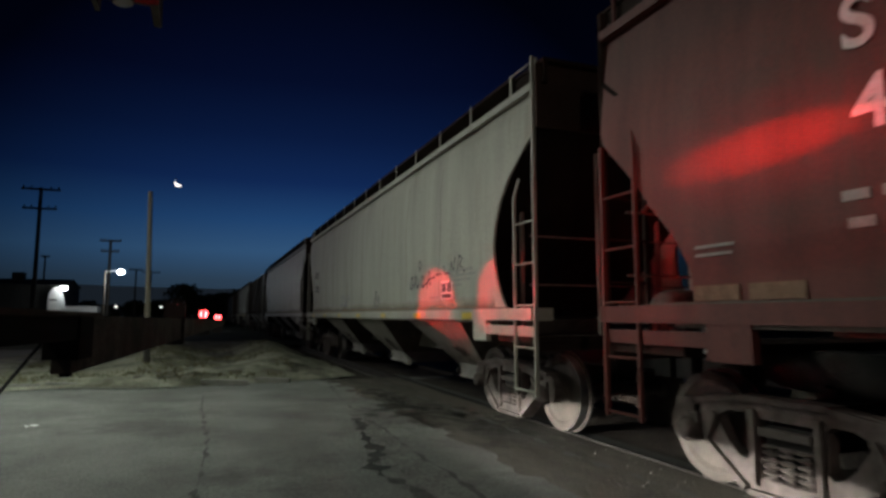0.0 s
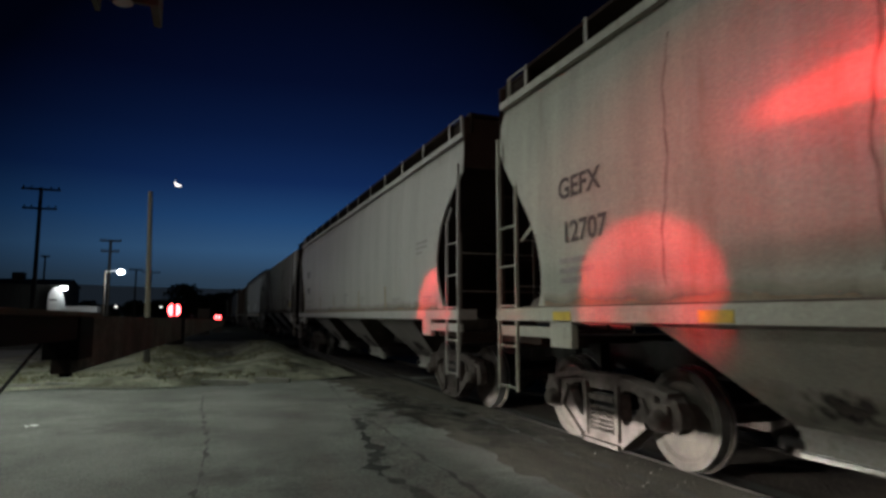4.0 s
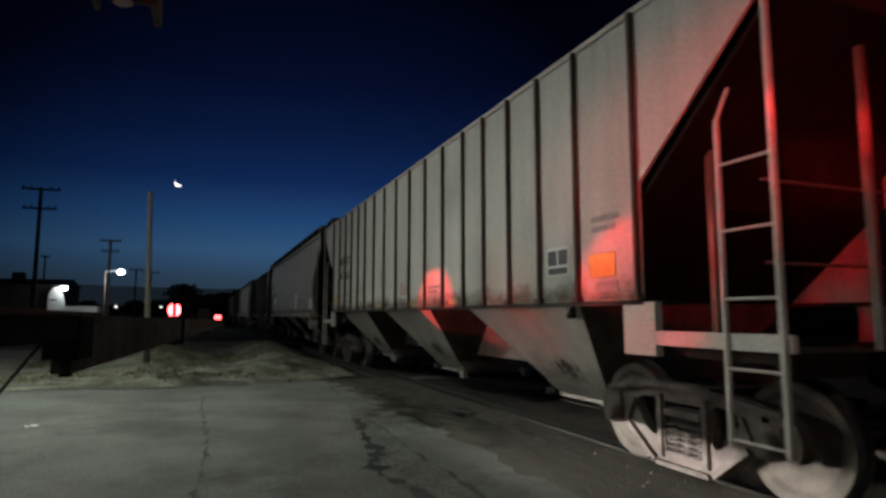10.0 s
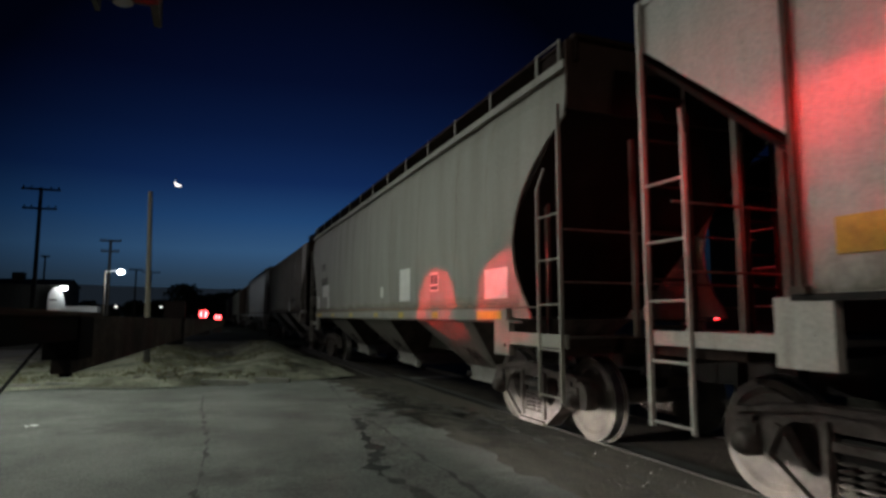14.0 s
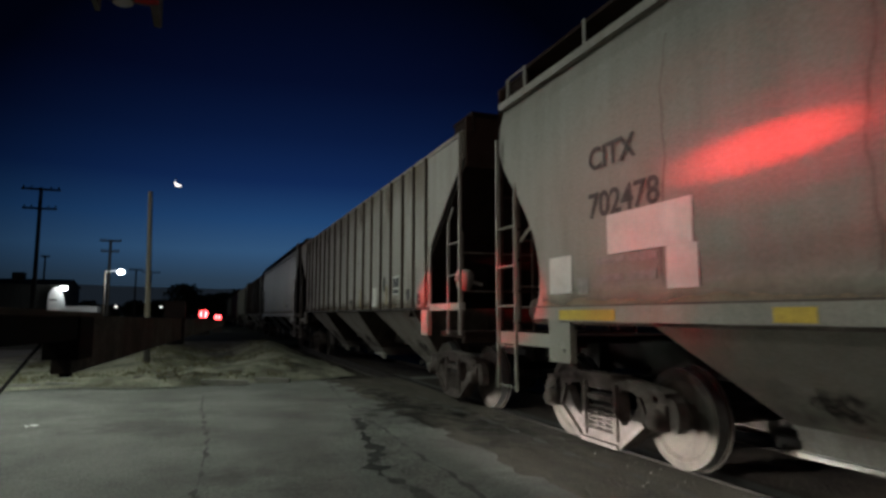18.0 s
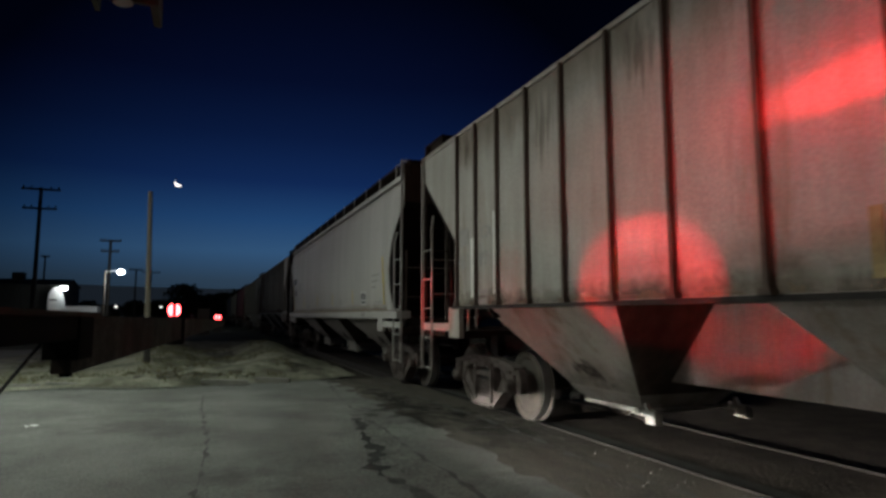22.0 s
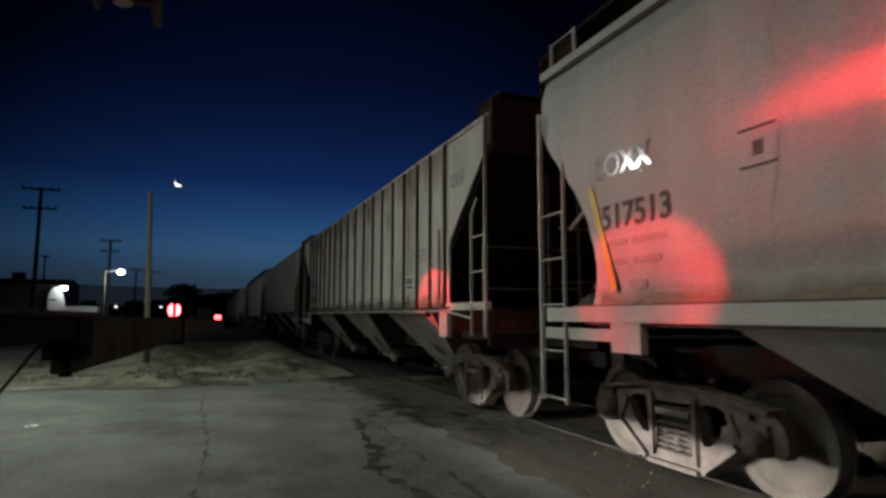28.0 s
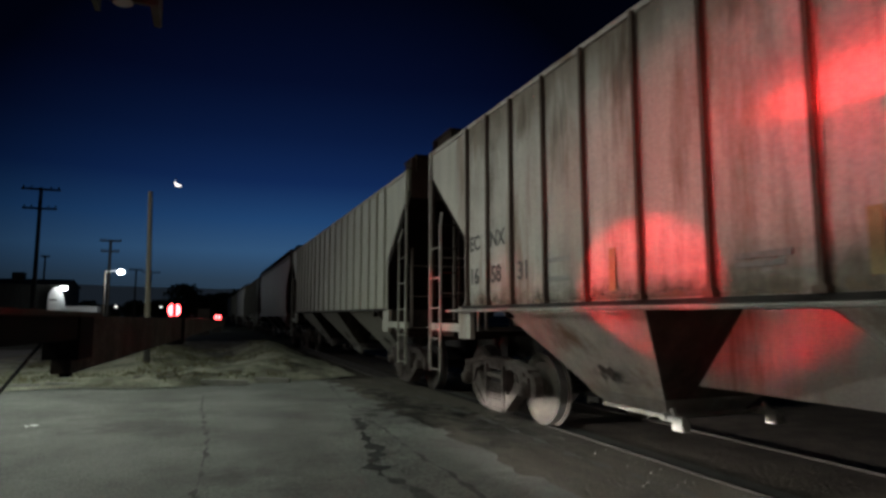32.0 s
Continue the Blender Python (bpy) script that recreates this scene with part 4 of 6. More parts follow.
    for e in (-1, 1):
        piece("stub_sill", (*k, "stub", e), boxes((-0.17, 0.17, min(e * BAY, e * (L / 2 - 0.8)), max(e * BAY, e * (L / 2 - 0.8)), 0.76, 1.1)), steel_dark, car)
    for e in (-1, 1):
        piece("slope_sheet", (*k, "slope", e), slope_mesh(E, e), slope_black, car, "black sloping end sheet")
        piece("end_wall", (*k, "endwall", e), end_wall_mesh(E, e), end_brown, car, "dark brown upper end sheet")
        end_gear(car, k, E, e, trim)
        piece("coupler", (*k, "coupler", e), coupler_mesh(L, e), steel_dark, car)
        piece("end_ladder", (*k, "eladder", e), end_ladder_mesh(E, e, -e), end_dark, car)
        truck(car, e * (E - (1.43 if e > 0 else 1.48)))
    form = "long" if long_bay else kind
    reach = 4.33 if kind == "rib" else BAY
    for y in (-reach - front_bay, 0, reach):
        bay = piece("outlet_bay", ("bay", form), bay_mesh(form), paint, car, m=pose(0, y, 0))
        # bay ends take the darker tone in place of real shade
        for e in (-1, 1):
            piece("slope_sheet", ("bayend", form, e), bay_end_mesh(form, e), under_shade, bay, "sloping end sheet, darkened for its shade")
        piece("outlet_gate", ("gate", kind), gate_mesh if kind == "rib" else lambda bm: gate_mesh(bm, TALL_GATE), gate_dust, bay, "pale dust-covered outlet gate")
        piece("crank_shaft", ("crank",), crank_mesh, gate_dust, bay, "dusty gate rack and crank")
        for s in (-1, 1):
            piece("rack_stop", ("rack",), rack_mesh, steel_dark, bay, "", pose(s * 0.57, 0, 0))
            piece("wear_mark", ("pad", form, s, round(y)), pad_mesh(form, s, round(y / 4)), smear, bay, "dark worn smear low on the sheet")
    # roof walkway on posts
    zw = TOP + 0.30
    xw = 0.55 if kind == "rib" else 1.43
    ends = E + 0.15 if kind == "rib" else E - 0.62
    for s in (-1, 1):
        walkway = piece("roof_walkway", (*k, "walk", s), boxes((min(s * xw, s * (xw - 0.6)), max(s * xw, s * (xw - 0.6)), -ends, ends, zw - 0.03, zw + 0.01)), end_dark, car, "dark grating walkway")
        for i in range(13):
            y = -E + 0.62 + (2 * E - 1.24) * i / 12
            piece("walkway_post", ("wpost", kind, s), boxes((min(s * xw, s * (xw + 0.012)), max(s * xw, s * (xw + 0.012)), -0.022, 0.022, TOP - 0.02, zw + 0.02)), trim, walkway, m=pose(0, y, 0))
    for i in range(4):
        piece("roof_hatch", ("hatch",), boxes((-0.42, 0.42, -1.1, 1.1, TOP + 0.2, TOP + 0.34)), paint, car, m=pose(0, -4.5 + 3 * i, 0))
    for e in (-1, 1):
        piece("end_rail", (*k, "erail", e, step), tubes(((-1.42, e * (E - 0.16 + (step if e < 0 else 0)), TOP - 0.05), (-1.42, e * (E - 0.16 + (step if e < 0 else 0)), TOP + 0.32), 0.022, 6), ((-1.42, e * (E - 0.16 + (step if e < 0 else 0)), TOP + 0.31), (-1.42, e * (E - 0.64), TOP + 0.31), 0.012, 6)) if kind != "rib" else tubes(((-0.55, e * (E - 0.05), TOP), (-0.55, e * (E - 0.05), TOP + 0.36), 0.018, 6), ((-0.55, e * (E - 0.40), TOP), (-0.55, e * (E - 0.40), TOP + 0.36), 0.018, 6)), trim, car)
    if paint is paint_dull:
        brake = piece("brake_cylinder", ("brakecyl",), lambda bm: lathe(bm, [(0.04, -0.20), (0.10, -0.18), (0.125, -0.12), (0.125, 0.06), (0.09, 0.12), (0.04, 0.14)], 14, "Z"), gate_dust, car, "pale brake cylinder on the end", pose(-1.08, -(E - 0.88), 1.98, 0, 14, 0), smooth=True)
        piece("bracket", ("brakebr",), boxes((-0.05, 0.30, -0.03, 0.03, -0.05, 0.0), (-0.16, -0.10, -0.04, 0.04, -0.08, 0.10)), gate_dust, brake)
    # brake gear at the trailing end
    if kind != "rib":
        piece("air_reservoir", ("reservoir",), lambda bm: lathe(bm, [(0.05, -0.25), (0.13, -0.23), (0.16, -0.16), (0.16, 0.16), (0.13, 0.23), (0.05, 0.25)], 16, "X"), steel_dusty, car, "pale steel brake reservoir", pose(-1.0, E - 0.42, 1.46), smooth=True)
        piece("brake_valve", ("valve",), lambda bm: (box(bm, -0.16, 0.16, -0.14, 0.10, -0.15, 0.05), lathe(bm, [(0.03, -0.12), (0.09, -0.10), (0.09, 0.06), (0.03, 0.08)], 12, "Y", (-0.05, -0.2, 0.02)), tube(bm, (0.1, 0, 0.0), (0.1, 0.1, 0.16), 0.03)), steel_dusty, car, "", pose(-1.05, E - 0.78, 1.42))
    piece("brake_wheel", ("bwheel",), lambda bm: [tube(bm, (0.28 * math.cos(a), 0, 0.28 * math.sin(a)), (0.28 * math.cos(a + 0.5236), 0, 0.28 * math.sin(a + 0.5236)), 0.015, 6) for a in [0.5236 * i for i in range(12)]] + [tube(bm, (0, 0, 0), (0.28 * math.cos(a), 0, 0.28 * math.sin(a)), 0.012, 6) for a in (0.5, 2.6, 4.7)], end_dark, car, "", pose(0.5, E + 0.06, 2.3))
    return car, E


GAPS = [5.27, 22.75, 40.03, 57.40, 74.78, 91.98, 109.57, 126.95, 144.3, 161.7, 179.1, 196.5, 213.9, 231.3]
SPECS = [("smooth", paint_brown, "red-brown covered hopper car with white lettering"),
         ("smooth", paint_olive, "grey covered hopper car with black spray scrawls"),
         ("smooth", paint_pale, "pale grey smooth-sided covered hopper car"),
         ("rib", paint_grey, "grey ribbed covered hopper car with black lettering"),
         ("smooth", paint_drab, "grey smooth covered hopper car with white patches"),
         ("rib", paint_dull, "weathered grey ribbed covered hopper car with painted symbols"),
         ("smooth", paint_pale, "clean pale grey smooth covered hopper car"),
         ("rib", paint_worn, "rust-streaked grey ribbed covered hopper car"),
         ("rib", paint_olive, "dull grey ribbed covered hopper car"),
         ("smooth", paint_brown, "brown smooth covered hopper car"),
         ("rib", paint_olive, "dull grey ribbed covered hopper car"),
         ("smooth", paint_grey, "grey smooth covered hopper car"),
         ("rib", paint_olive, "dull grey ribbed covered hopper car"),
         ("smooth", paint_grey, "grey smooth covered hopper car")]
CARS = []
for i, (kind, paint, label) in enumerate(SPECS):
    back = GAPS[i]
    front = GAPS[i - 1] if i else GAPS[0] - 17.4
    car, E = hopper_car(17.4, kind, paint, label, cut="low" if i == 0 else None, step={1: 0.13, 6: 0.12}.get(i, 0.0), low_plate=i == 4, bite={4: 1.13, 6: 0.88}.get(i, 1.0), short_sill={4: 1.25, 6: 0.16}.get(i, 0.0), long_bay=i == 6, front_bay=0.18 if i == 1 else 0.0)
    CARS.append((car, (back + front) / 2, E))


# lettering and marks on the near sides
def mark(car, material, y, z, w, h, name="stencil_bar", x=-W - 0.012, tilt=0):
    return piece(name, ("mark", round(w, 3), round(h, 3)), boxes((-0.003, 0.003, -w / 2, w / 2, -h / 2, h / 2)), material, car, m=pose(x, y, z, tilt, 0, 0))


def skin(z, kind):
    return -side_x(z, kind) - 0.006


def lines(car, kind, y, z, widths, h=0.055, step=0.10, material=None, gap=0.0):
    """Rows of small stencil that cannot be read: plain bars."""
    for i, w in enumerate(widths):
        mark(car, material or stencil_faint, y - w / 2 - gap * i, z - i * step, w, h, x=skin(z - i * step, kind))


def slanted(car, kind, y0, z0, y1, z1, w, material, name="paint_stripe"):
    n = math.hypot(y1 - y0, z1 - z0)
    a = math.degrees(math.atan2(-(y1 - y0), z1 - z0))
    zc = (z0 + z1) / 2
    piece(name, ("stripe", round(n, 3), w), boxes((-0.003, 0.003, -w / 2, w / 2, -n / 2, n / 2)), material, car, m=pose(skin(zc, kind) - 0.008, (y0 + y1) / 2, zc, a, 0, 0))


def placard(car, kind, y, z, w, h):
    """A black tracking label in a white frame."""
    x = skin(z, kind) - 0.004
    p = mark(car, patch_white, y, z, w, h, "label_plate", x)
    for dy, dz, ww, hh in ((w * 0.24, h * 0.14, w * 0.40, h * 0.52), (-w * 0.24, h * 0.14, w * 0.40, h * 0.52), (0, -h * 0.32, w * 0.86, h * 0.22)):
        piece("label_panel", ("mark", round(ww, 3), round(hh, 3)), boxes((-0.003, 0.003, -ww / 2, ww / 2, -hh / 2, hh / 2)), spray_black, p, m=pose(-0.004, dy, dz))
    return p


def scrawl(car, kind, y, z, strokes, size, w, material, name="spray_scrawl"):
    """Sprayed loops and strokes; each stroke is a run of (across, up) steps."""
    def build(bm):
        for run in strokes:
            pts = []
            for (a0, b0), (a1, b1) in zip(run, run[1:]):
                pts += [(y - (a0 + (a1 - a0) * k / 4) * size, z + (b0 + (b1 - b0) * k / 4) * size) for k in range(4)]
            pts.append((y - run[-1][0] * size, z + run[-1][1] * size))
            for _ in range(2):
                pts = [pts[0]] + [((p[0] + 2 * q[0] + r[0]) / 4, (p[1] + 2 * q[1] + r[1]) / 4) for p, q, r in zip(pts, pts[1:], pts[2:])] + [pts[-1]]
            prev = None
            for i, (a, b) in enumerate(pts):
                p, q = pts[max(0, i - 1)], pts[min(len(pts) - 1, i + 1)]
                d = max(1e-5, math.hypot(q[0] - p[0], q[1] - p[1]))
                k = w / 2 * (0.8 + 0.35 * math.sin(1.7 * i))
                ny, nz = -(q[1] - p[1]) / d * k, (q[0] - p[0]) / d * k
                row = [bm.verts.new((skin(b, kind) - 0.001 - 0.00002 * i, a + e * ny, b + e * nz)) for e in (-1, 1)]
                if prev:
                    bm.faces.new((prev[0], prev[1], row[1], row[0]))
                prev = row
    return part(name, build, material, car)


def blot(car, y, z, w, h):
    part("paint_blot", lambda bm: bm.faces.new([bm.verts.new((-W - 0.006, y + a * w / 2, z + b * h / 2)) for a, b in ((-1, -1), (1, -1), (1, 1), (-1, 1))]), spray_blot, car)


c0, c1, c2, c3, c4, c5, c6, c7 = [c[0] for c in CARS[:8]]
SM, RB = "smooth", "rib"

# red-brown car
words("S", 0.44, c0, stencil_white, 5.74, 2.93)
words("4", 0.42, c0, stencil_white, 5.70, 2.44)
lines(c0, SM, 6.95, 1.90, (0.36, 0.34), 0.022, 0.06, stencil_faint)
for y, w in ((6.78, 0.42), (6.28, 0.42)):
    mark(c0, rust_old, y, 1.56, w, 0.11, x=skin(1.56, SM) - 0.004)
for y, z, w in ((5.72, 2.08, 0.16), (5.50, 2.08, 0.14), (5.70, 1.92, 0.15)):
    mark(c0, stencil_faint, y, z, w, 0.06, x=skin(z, SM))
lines(c0, SM, 6.95, 1.30, (0.22, 0.24, 0.22, 0.24), 0.03, 0.055, stencil_white)

# grey car with scrawls
scrawl(c1, SM, -3.65, 1.86, [[(0, 0), (0.1, 0.55), (0.45, 0.6), (0.15, 0.3), (0.5, 0.15), (0.05, -0.02)], [(0.6, 0), (0.7, 0.6), (1.05, 0.5), (0.72, 0.3), (1.1, 0)], [(1.2, 0), (1.3, 0.55)],
    [(1.45, 0.9), (1.25, 1.15), (1.6, 1.3), (1.7, 1.0), (1.4, 0.8)], [(1.6, 0.05), (1.7, 0.6), (2.15, 0.45), (2.0, 0.0), (1.6, 0.05), (2.6, 0.2)], [(2.4, -0.05), (2.8, 0.9), (3.0, 0.0), (2.5, 0.35), (3.5, 0.42)],
    [(3.6, 0.5), (4.3, 0.5)], [(4.6, 0.85), (4.7, 0.45), (5.1, 0.5)], [(5.3, 0.4), (5.45, 1.0), (5.7, 0.5), (5.9, 1.1)], [(6.1, 0.4), (6.25, 1.15), (6.7, 1.0), (6.3, 0.75), (6.9, 0.45)]], 0.36, 0.042, spray_black)
placard(c1, SM, -5.42, 1.78, 0.44, 0.28)
scrawl(c1, SM, -1.05, 1.60, [[(0, 0.3), (0.3, 0.6), (0.1, 0.1), (0.7, 0.2)], [(0.5, 0.5), (0.6, 1.0), (0.9, 1.0), (0.6, 0.75), (1.0, 0.3)], [(0.1, -0.1), (0.8, 0.1), (0.4, -0.15), (1.3, 0.0)], [(1.1, 0.2), (1.2, 0.7), (1.6, 0.6), (1.2, 0.4), (1.6, 0.1)]], 0.30, 0.045, spray_black)
scrawl(c1, SM, 2.45, 1.62, [[(0, 0), (0.1, 0.8), (0.6, 0.9), (0.5, 0.1), (0.1, 0)], [(0.9, 0.9), (0.95, 0.1), (1.4, 0.1)], [(1.7, 0.0), (1.7, 0.8), (2.1, 0.3), (1.8, 0.4), (2.4, 0.0)], [(2.6, 0.9), (2.9, 0.4), (3.2, 0.95)]], 0.34, 0.035, spray_blue)
words("GEFX", 0.30, c1, stencil, 6.68, 2.60, name="lettering")
words("12707", 0.30, c1, stencil, 6.62, 2.14, name="lettering")
lines(c1, SM, 6.70, 1.95, (0.5, 0.6, 0.4))
lines(c1, SM, -5.5, 2.05, (0.9, 1.0, 0.8, 0.5), 0.03, 0.07)
lines(c1, SM, -4.6, 1.68, (0.5,), 0.03)
for y in (-6.3, -4.15, -2.0, 0.2, 2.4, 4.6, 6.6):
    mark(c1, tape_yellow, y, SILL + 0.03, 0.32, 0.09, "reflector_strip", -W - 0.050)

# pale car
words("FCTX", 0.30, c2, stencil, 6.42, 2.72, spacing=1.06)
words("1020", 0.30, c2, stencil, 6.36, 2.16, spacing=1.22)
slanted(c2, SM, 6.86, 1.58, 7.02, 2.48, 0.07, stripe_ochre)
for y in (3.5, 1.3, -1.75, -4.1):
    slanted(c2, SM, y, 1.56, y + 0.06, 1.98, 0.06, stripe_ochre)
lines(c2, SM, 6.36, 1.87, (0.32, 0.30), 0.06, 0.18)
lines(c2, SM, 5.98, 1.87, (0.46, 0.50), 0.06, 0.18)
lines(c2, SM, 6.80, 1.72, (0.24,), 0.10)
scrawl(c2, SM, 3.97, 2.34, [[(-1, 1.1), (1, 1.1), (1, -1.1), (-1, -1.1), (-1, 1.1)], [(0, 0.4), (0, -0.4)]], 0.115, 0.014, stencil_faint, "stencil_box")
lines(c2, SM, 0.0, 1.92, (0.5, 0.3, 0.28), 0.05, 0.09)
lines(c2, SM, -0.04, 1.66, (0.68,), 0.035)
lines(c2, SM, -1.9, 1.80, (0.35, 0.22, 0.2, 0.35), 0.04, 0.07)
lines(c2, SM, -4.5, 1.71, (0.62, 0.5), 0.03, 0.05)
lines(c2, SM, -6.35, 1.70, (0.45, 0.4), 0.03, 0.05)
lines(c2, SM, -6.05, 2.64, (0.58, 0.56, 0.3), 0.045, 0.085)

# first ribbed car
words("MW", 0.30, c3, stencil, 5.73, 2.74)
words("CX", 0.30, c3, stencil, 5.00, 2.74)
words("462", 0.30, c3, stencil, 5.76, 2.36)
words("463", 0.30, c3, stencil, 5.00, 2.33)
mark(c3, tape_yellow, 6.25, 1.86, 0.36, 0.22, "paint_patch", skin(1.86, RB))
lines(c3, RB, 5.66, 1.92, (0.26, 0.26), 0.06, 0.15)
lines(c3, RB, 4.92, 1.92, (0.36, 0.36), 0.07, 0.16)
lines(c3, RB, 0.15, 1.97, (0.2, 0.5, 0.5, 0.45), 0.035, 0.06, stencil_red)
lines(c3, RB, -1.42, 1.85, (0.5, 0.42), 0.04, 0.07)
placard(c3, RB, -5.40, 1.95, 0.42, 0.30)
mark(c3, tape_yellow, -6.15, 1.86, 0.40, 0.22, "paint_patch", skin(1.86, RB))
lines(c3, RB, -6.05, 1.66, (0.32,), 0.09)
lines(c3, RB, -6.0, 2.30, (0.4, 0.36), 0.05, 0.10)
for y in (3.91, 1.71, -0.62, -2.5):
    mark(c3, stripe_ochre, y, LOW + 0.075, 0.36, 0.085, "reflector_strip", -W - 0.008)

# smooth grey car with patches
words("CITX", 0.30, c4, stencil, 6.10, 2.78)
words("702478", 0.33, c4, stencil, 6.12, 2.32)
mark(c4, patch_white, 5.32, 2.13, 1.05, 0.36, "repainted_patch", skin(2.13, SM))
mark(c4, patch_white, 4.93, 1.78, 0.34, 0.34, "repainted_patch", skin(1.78, SM) - 0.001)
mark(c4, patch_white, 6.66, 1.81, 0.42, 0.38, "repainted_patch", skin(1.81, SM))
lines(c4, SM, 6.02, 1.90, (0.42, 0.36), 0.06, 0.16)
lines(c4, SM, 5.56, 1.90, (0.36, 0.34), 0.08, 0.16)
lines(c4, SM, 6.36, 1.68, (0.18,), 0.16)
for y, w in ((6.16, 0.9), (3.95, 0.3), (1.6, 0.32), (-0.8, 0.3), (-2.6, 0.28), (-4.4, 0.26), (-6.35, 0.72)):
    mark(c4, tape_yellow, y, SILL + 0.04, w, 0.10, "reflector_strip", -W - 0.050)
mark(c4, patch_white, -2.66, 1.95, 0.62, 0.60, "repainted_patch", skin(1.95, SM))
mark(c4, patch_white, -6.46, 1.80, 0.66, 0.38, "repainted_patch", skin(1.80, SM))
placard(c4, SM, -4.24, 1.93, 0.34, 0.30)
mark(c4, patch_white, -1.08, 1.87, 0.20, 0.22, "repainted_patch", skin(1.85, SM))
lines(c4, SM, 1.5, 1.86, (1.0, 1.15), 0.03, 0.08)

# weathered ribbed car
blot(c5, -3.95, 2.02, 0.42, 0.46)
blot(c5, -4.14, 1.86, 0.22, 0.40)
scrawl(c5, RB, -6.16, 1.96, [[(0.9 * math.cos(0.45 * i), 1.1 * math.sin(0.45 * i)) for i in range(15)]], 0.16, 0.03, stencil_faint, "painted_ring")
scrawl(c5, RB, -6.16, 1.67, [[(-1, 0.7), (1, 0.7), (1, -0.7), (-1, -0.7), (-1, 0.7)], [(-0.4, 0), (0.5, 0)]], 0.15, 0.02, stencil_faint, "painted_box")
blot(c5, -6.15, 1.68, 0.42, 0.26)
placard(c5, RB, -4.80, 1.97, 0.42, 0.36)
scrawl(c5, RB, -5.52, 1.77, [[(-1, 0.6), (-0.9, -0.2), (-0.5, -0.6), (0.5, -0.6), (0.9, -0.2), (1, 0.6)]], 0.14, 0.03, spray_black, "painted_cup")
blot(c5, -5.52, 1.80, 0.34, 0.30)
scrawl(c5, RB, -2.28, 1.66, [[(0, 0.6), (0.25, 0.3), (0.5, 0.65)], [(0.25, 0.3), (0.25, -0.05)]], 0.32, 0.045, spray_black)
mark(c5, patch_white, -3.16, 1.78, 0.34, 0.40, "paint_patch", skin(1.74, RB))
blot(c5, -0.84, 1.73, 0.36, 0.22)
words("CX", 0.24, c5, stencil_faint, 5.74, 2.42)
words("461", 0.30, c5, stencil_faint, 6.54, 2.05)
words("491", 0.30, c5, stencil_faint, 5.83, 2.05)
mark(c5, stencil_faint, 6.32, 2.50, 0.32, 0.24, "paint_blot", skin(2.8, RB))
mark(c5, patch_white, 6.02, 2.05, 0.10, 0.82, "paint_patch", skin(2.3, RB) - 0.002)
mark(c5, patch_white, 5.32, 2.2, 0.09, 1.06, "paint_patch", skin(2.4, RB) - 0.002)
lines(c5, RB, 5.85, 1.70, (0.34, 0.3), 0.08, 0.12)
for y in (-4.1, -1.85, 0.6, 2.9):
    mark(c5, stripe_ochre, y, 1.80, 0.08, 0.40, "paint_stripe", skin(1.8, RB))

# clean pale car
words("SOXX", 0.30, c6, stencil_gloss, 7.04, 2.66, spacing=0.9)
words("517513", 0.31, c6, stencil, 6.98, 2.18)
slanted(c6, SM, 6.80, 1.62, 7.14, 2.62, 0.08, tape_yellow)
slanted(c6, SM, 4.11, 1.64, 4.22, 2.08, 0.09, tape_yellow)
for y in (1.2, -1.37, -4.0):
    slanted(c6, SM, y, 1.66, y + 0.05, 2.02, 0.06, tape_yellow)
lines(c6, SM, 6.92, 2.04, (0.30, 0.26), 0.06, 0.17)
lines(c6, SM, 6.55, 2.04, (0.42, 0.34), 0.06, 0.17)
lines(c6, SM, 6.62, 1.66, (0.22,), 0.09)
lines(c6, SM, 6.30, 1.60, (0.75,), 0.025)
lines(c6, SM, 3.66, 1.72, (0.75, 0.55), 0.04, 0.07)
lines(c6, SM, -5.84, 2.27, (0.62, 0.56, 0.34), 0.035, 0.13)
lines(c6, SM, -6.18, 1.68, (0.62,), 0.025)
slanted(c6, SM, -6.92, 1.62, -6.74, 2.62, 0.08, tape_yellow)
lines(c6, SM, -2.3, 1.80, (0.3, 0.4), 0.04, 0.08)
placard(c6, SM, -5.10, 1.79, 0.48, 0.30)
mark(c6, stencil_faint, -5.27, SILL + 0.05, 0.34, 0.085, "sill_plate", -W - 0.049)
for dz in (0.0, 0.26):
    mark(c6, stencil, 5.24, 2.40 + dz, 0.30, 0.018, x=skin(2.4, SM))
mark(c6, stencil, 5.24, 2.52, 0.07, 0.10, x=skin(2.5, SM))

# rust-streaked ribbed car
words("EC", 0.28, c7, stencil, 6.48, 2.28)
words("NX", 0.28, c7, stencil, 5.84, 2.28)
words("16", 0.30, c7, stencil, 6.48, 1.82)
words("58", 0.30, c7, stencil, 5.82, 1.82)
words("31", 0.30, c7, stencil, 5.11, 1.82)
mark(c7, stencil_faint, -7.0, 3.42, 0.46, 0.20, x=skin(3.4, RB))
lines(c7, RB, 6.0, 1.68, (0.18,), 0.10)
lines(c7, RB, 4.45, 1.98, (0.45, 0.42), 0.05, 0.20)
lines(c7, RB, 1.95, 1.80, (0.45, 0.40), 0.04, 0.06)
lines(c7, RB, -2.3, 1.74, (0.4, 0.35), 0.03, 0.05)
lines(c7, RB, 0.5, 1.78, (0.6, 0.5), 0.03, 0.05)
placard(c7, RB, -4.78, 1.97, 0.40, 0.24)
lines(c7, RB, -4.55, 2.52, (0.44, 0.44, 0.40, 0.36, 0.3), 0.05, 0.085)
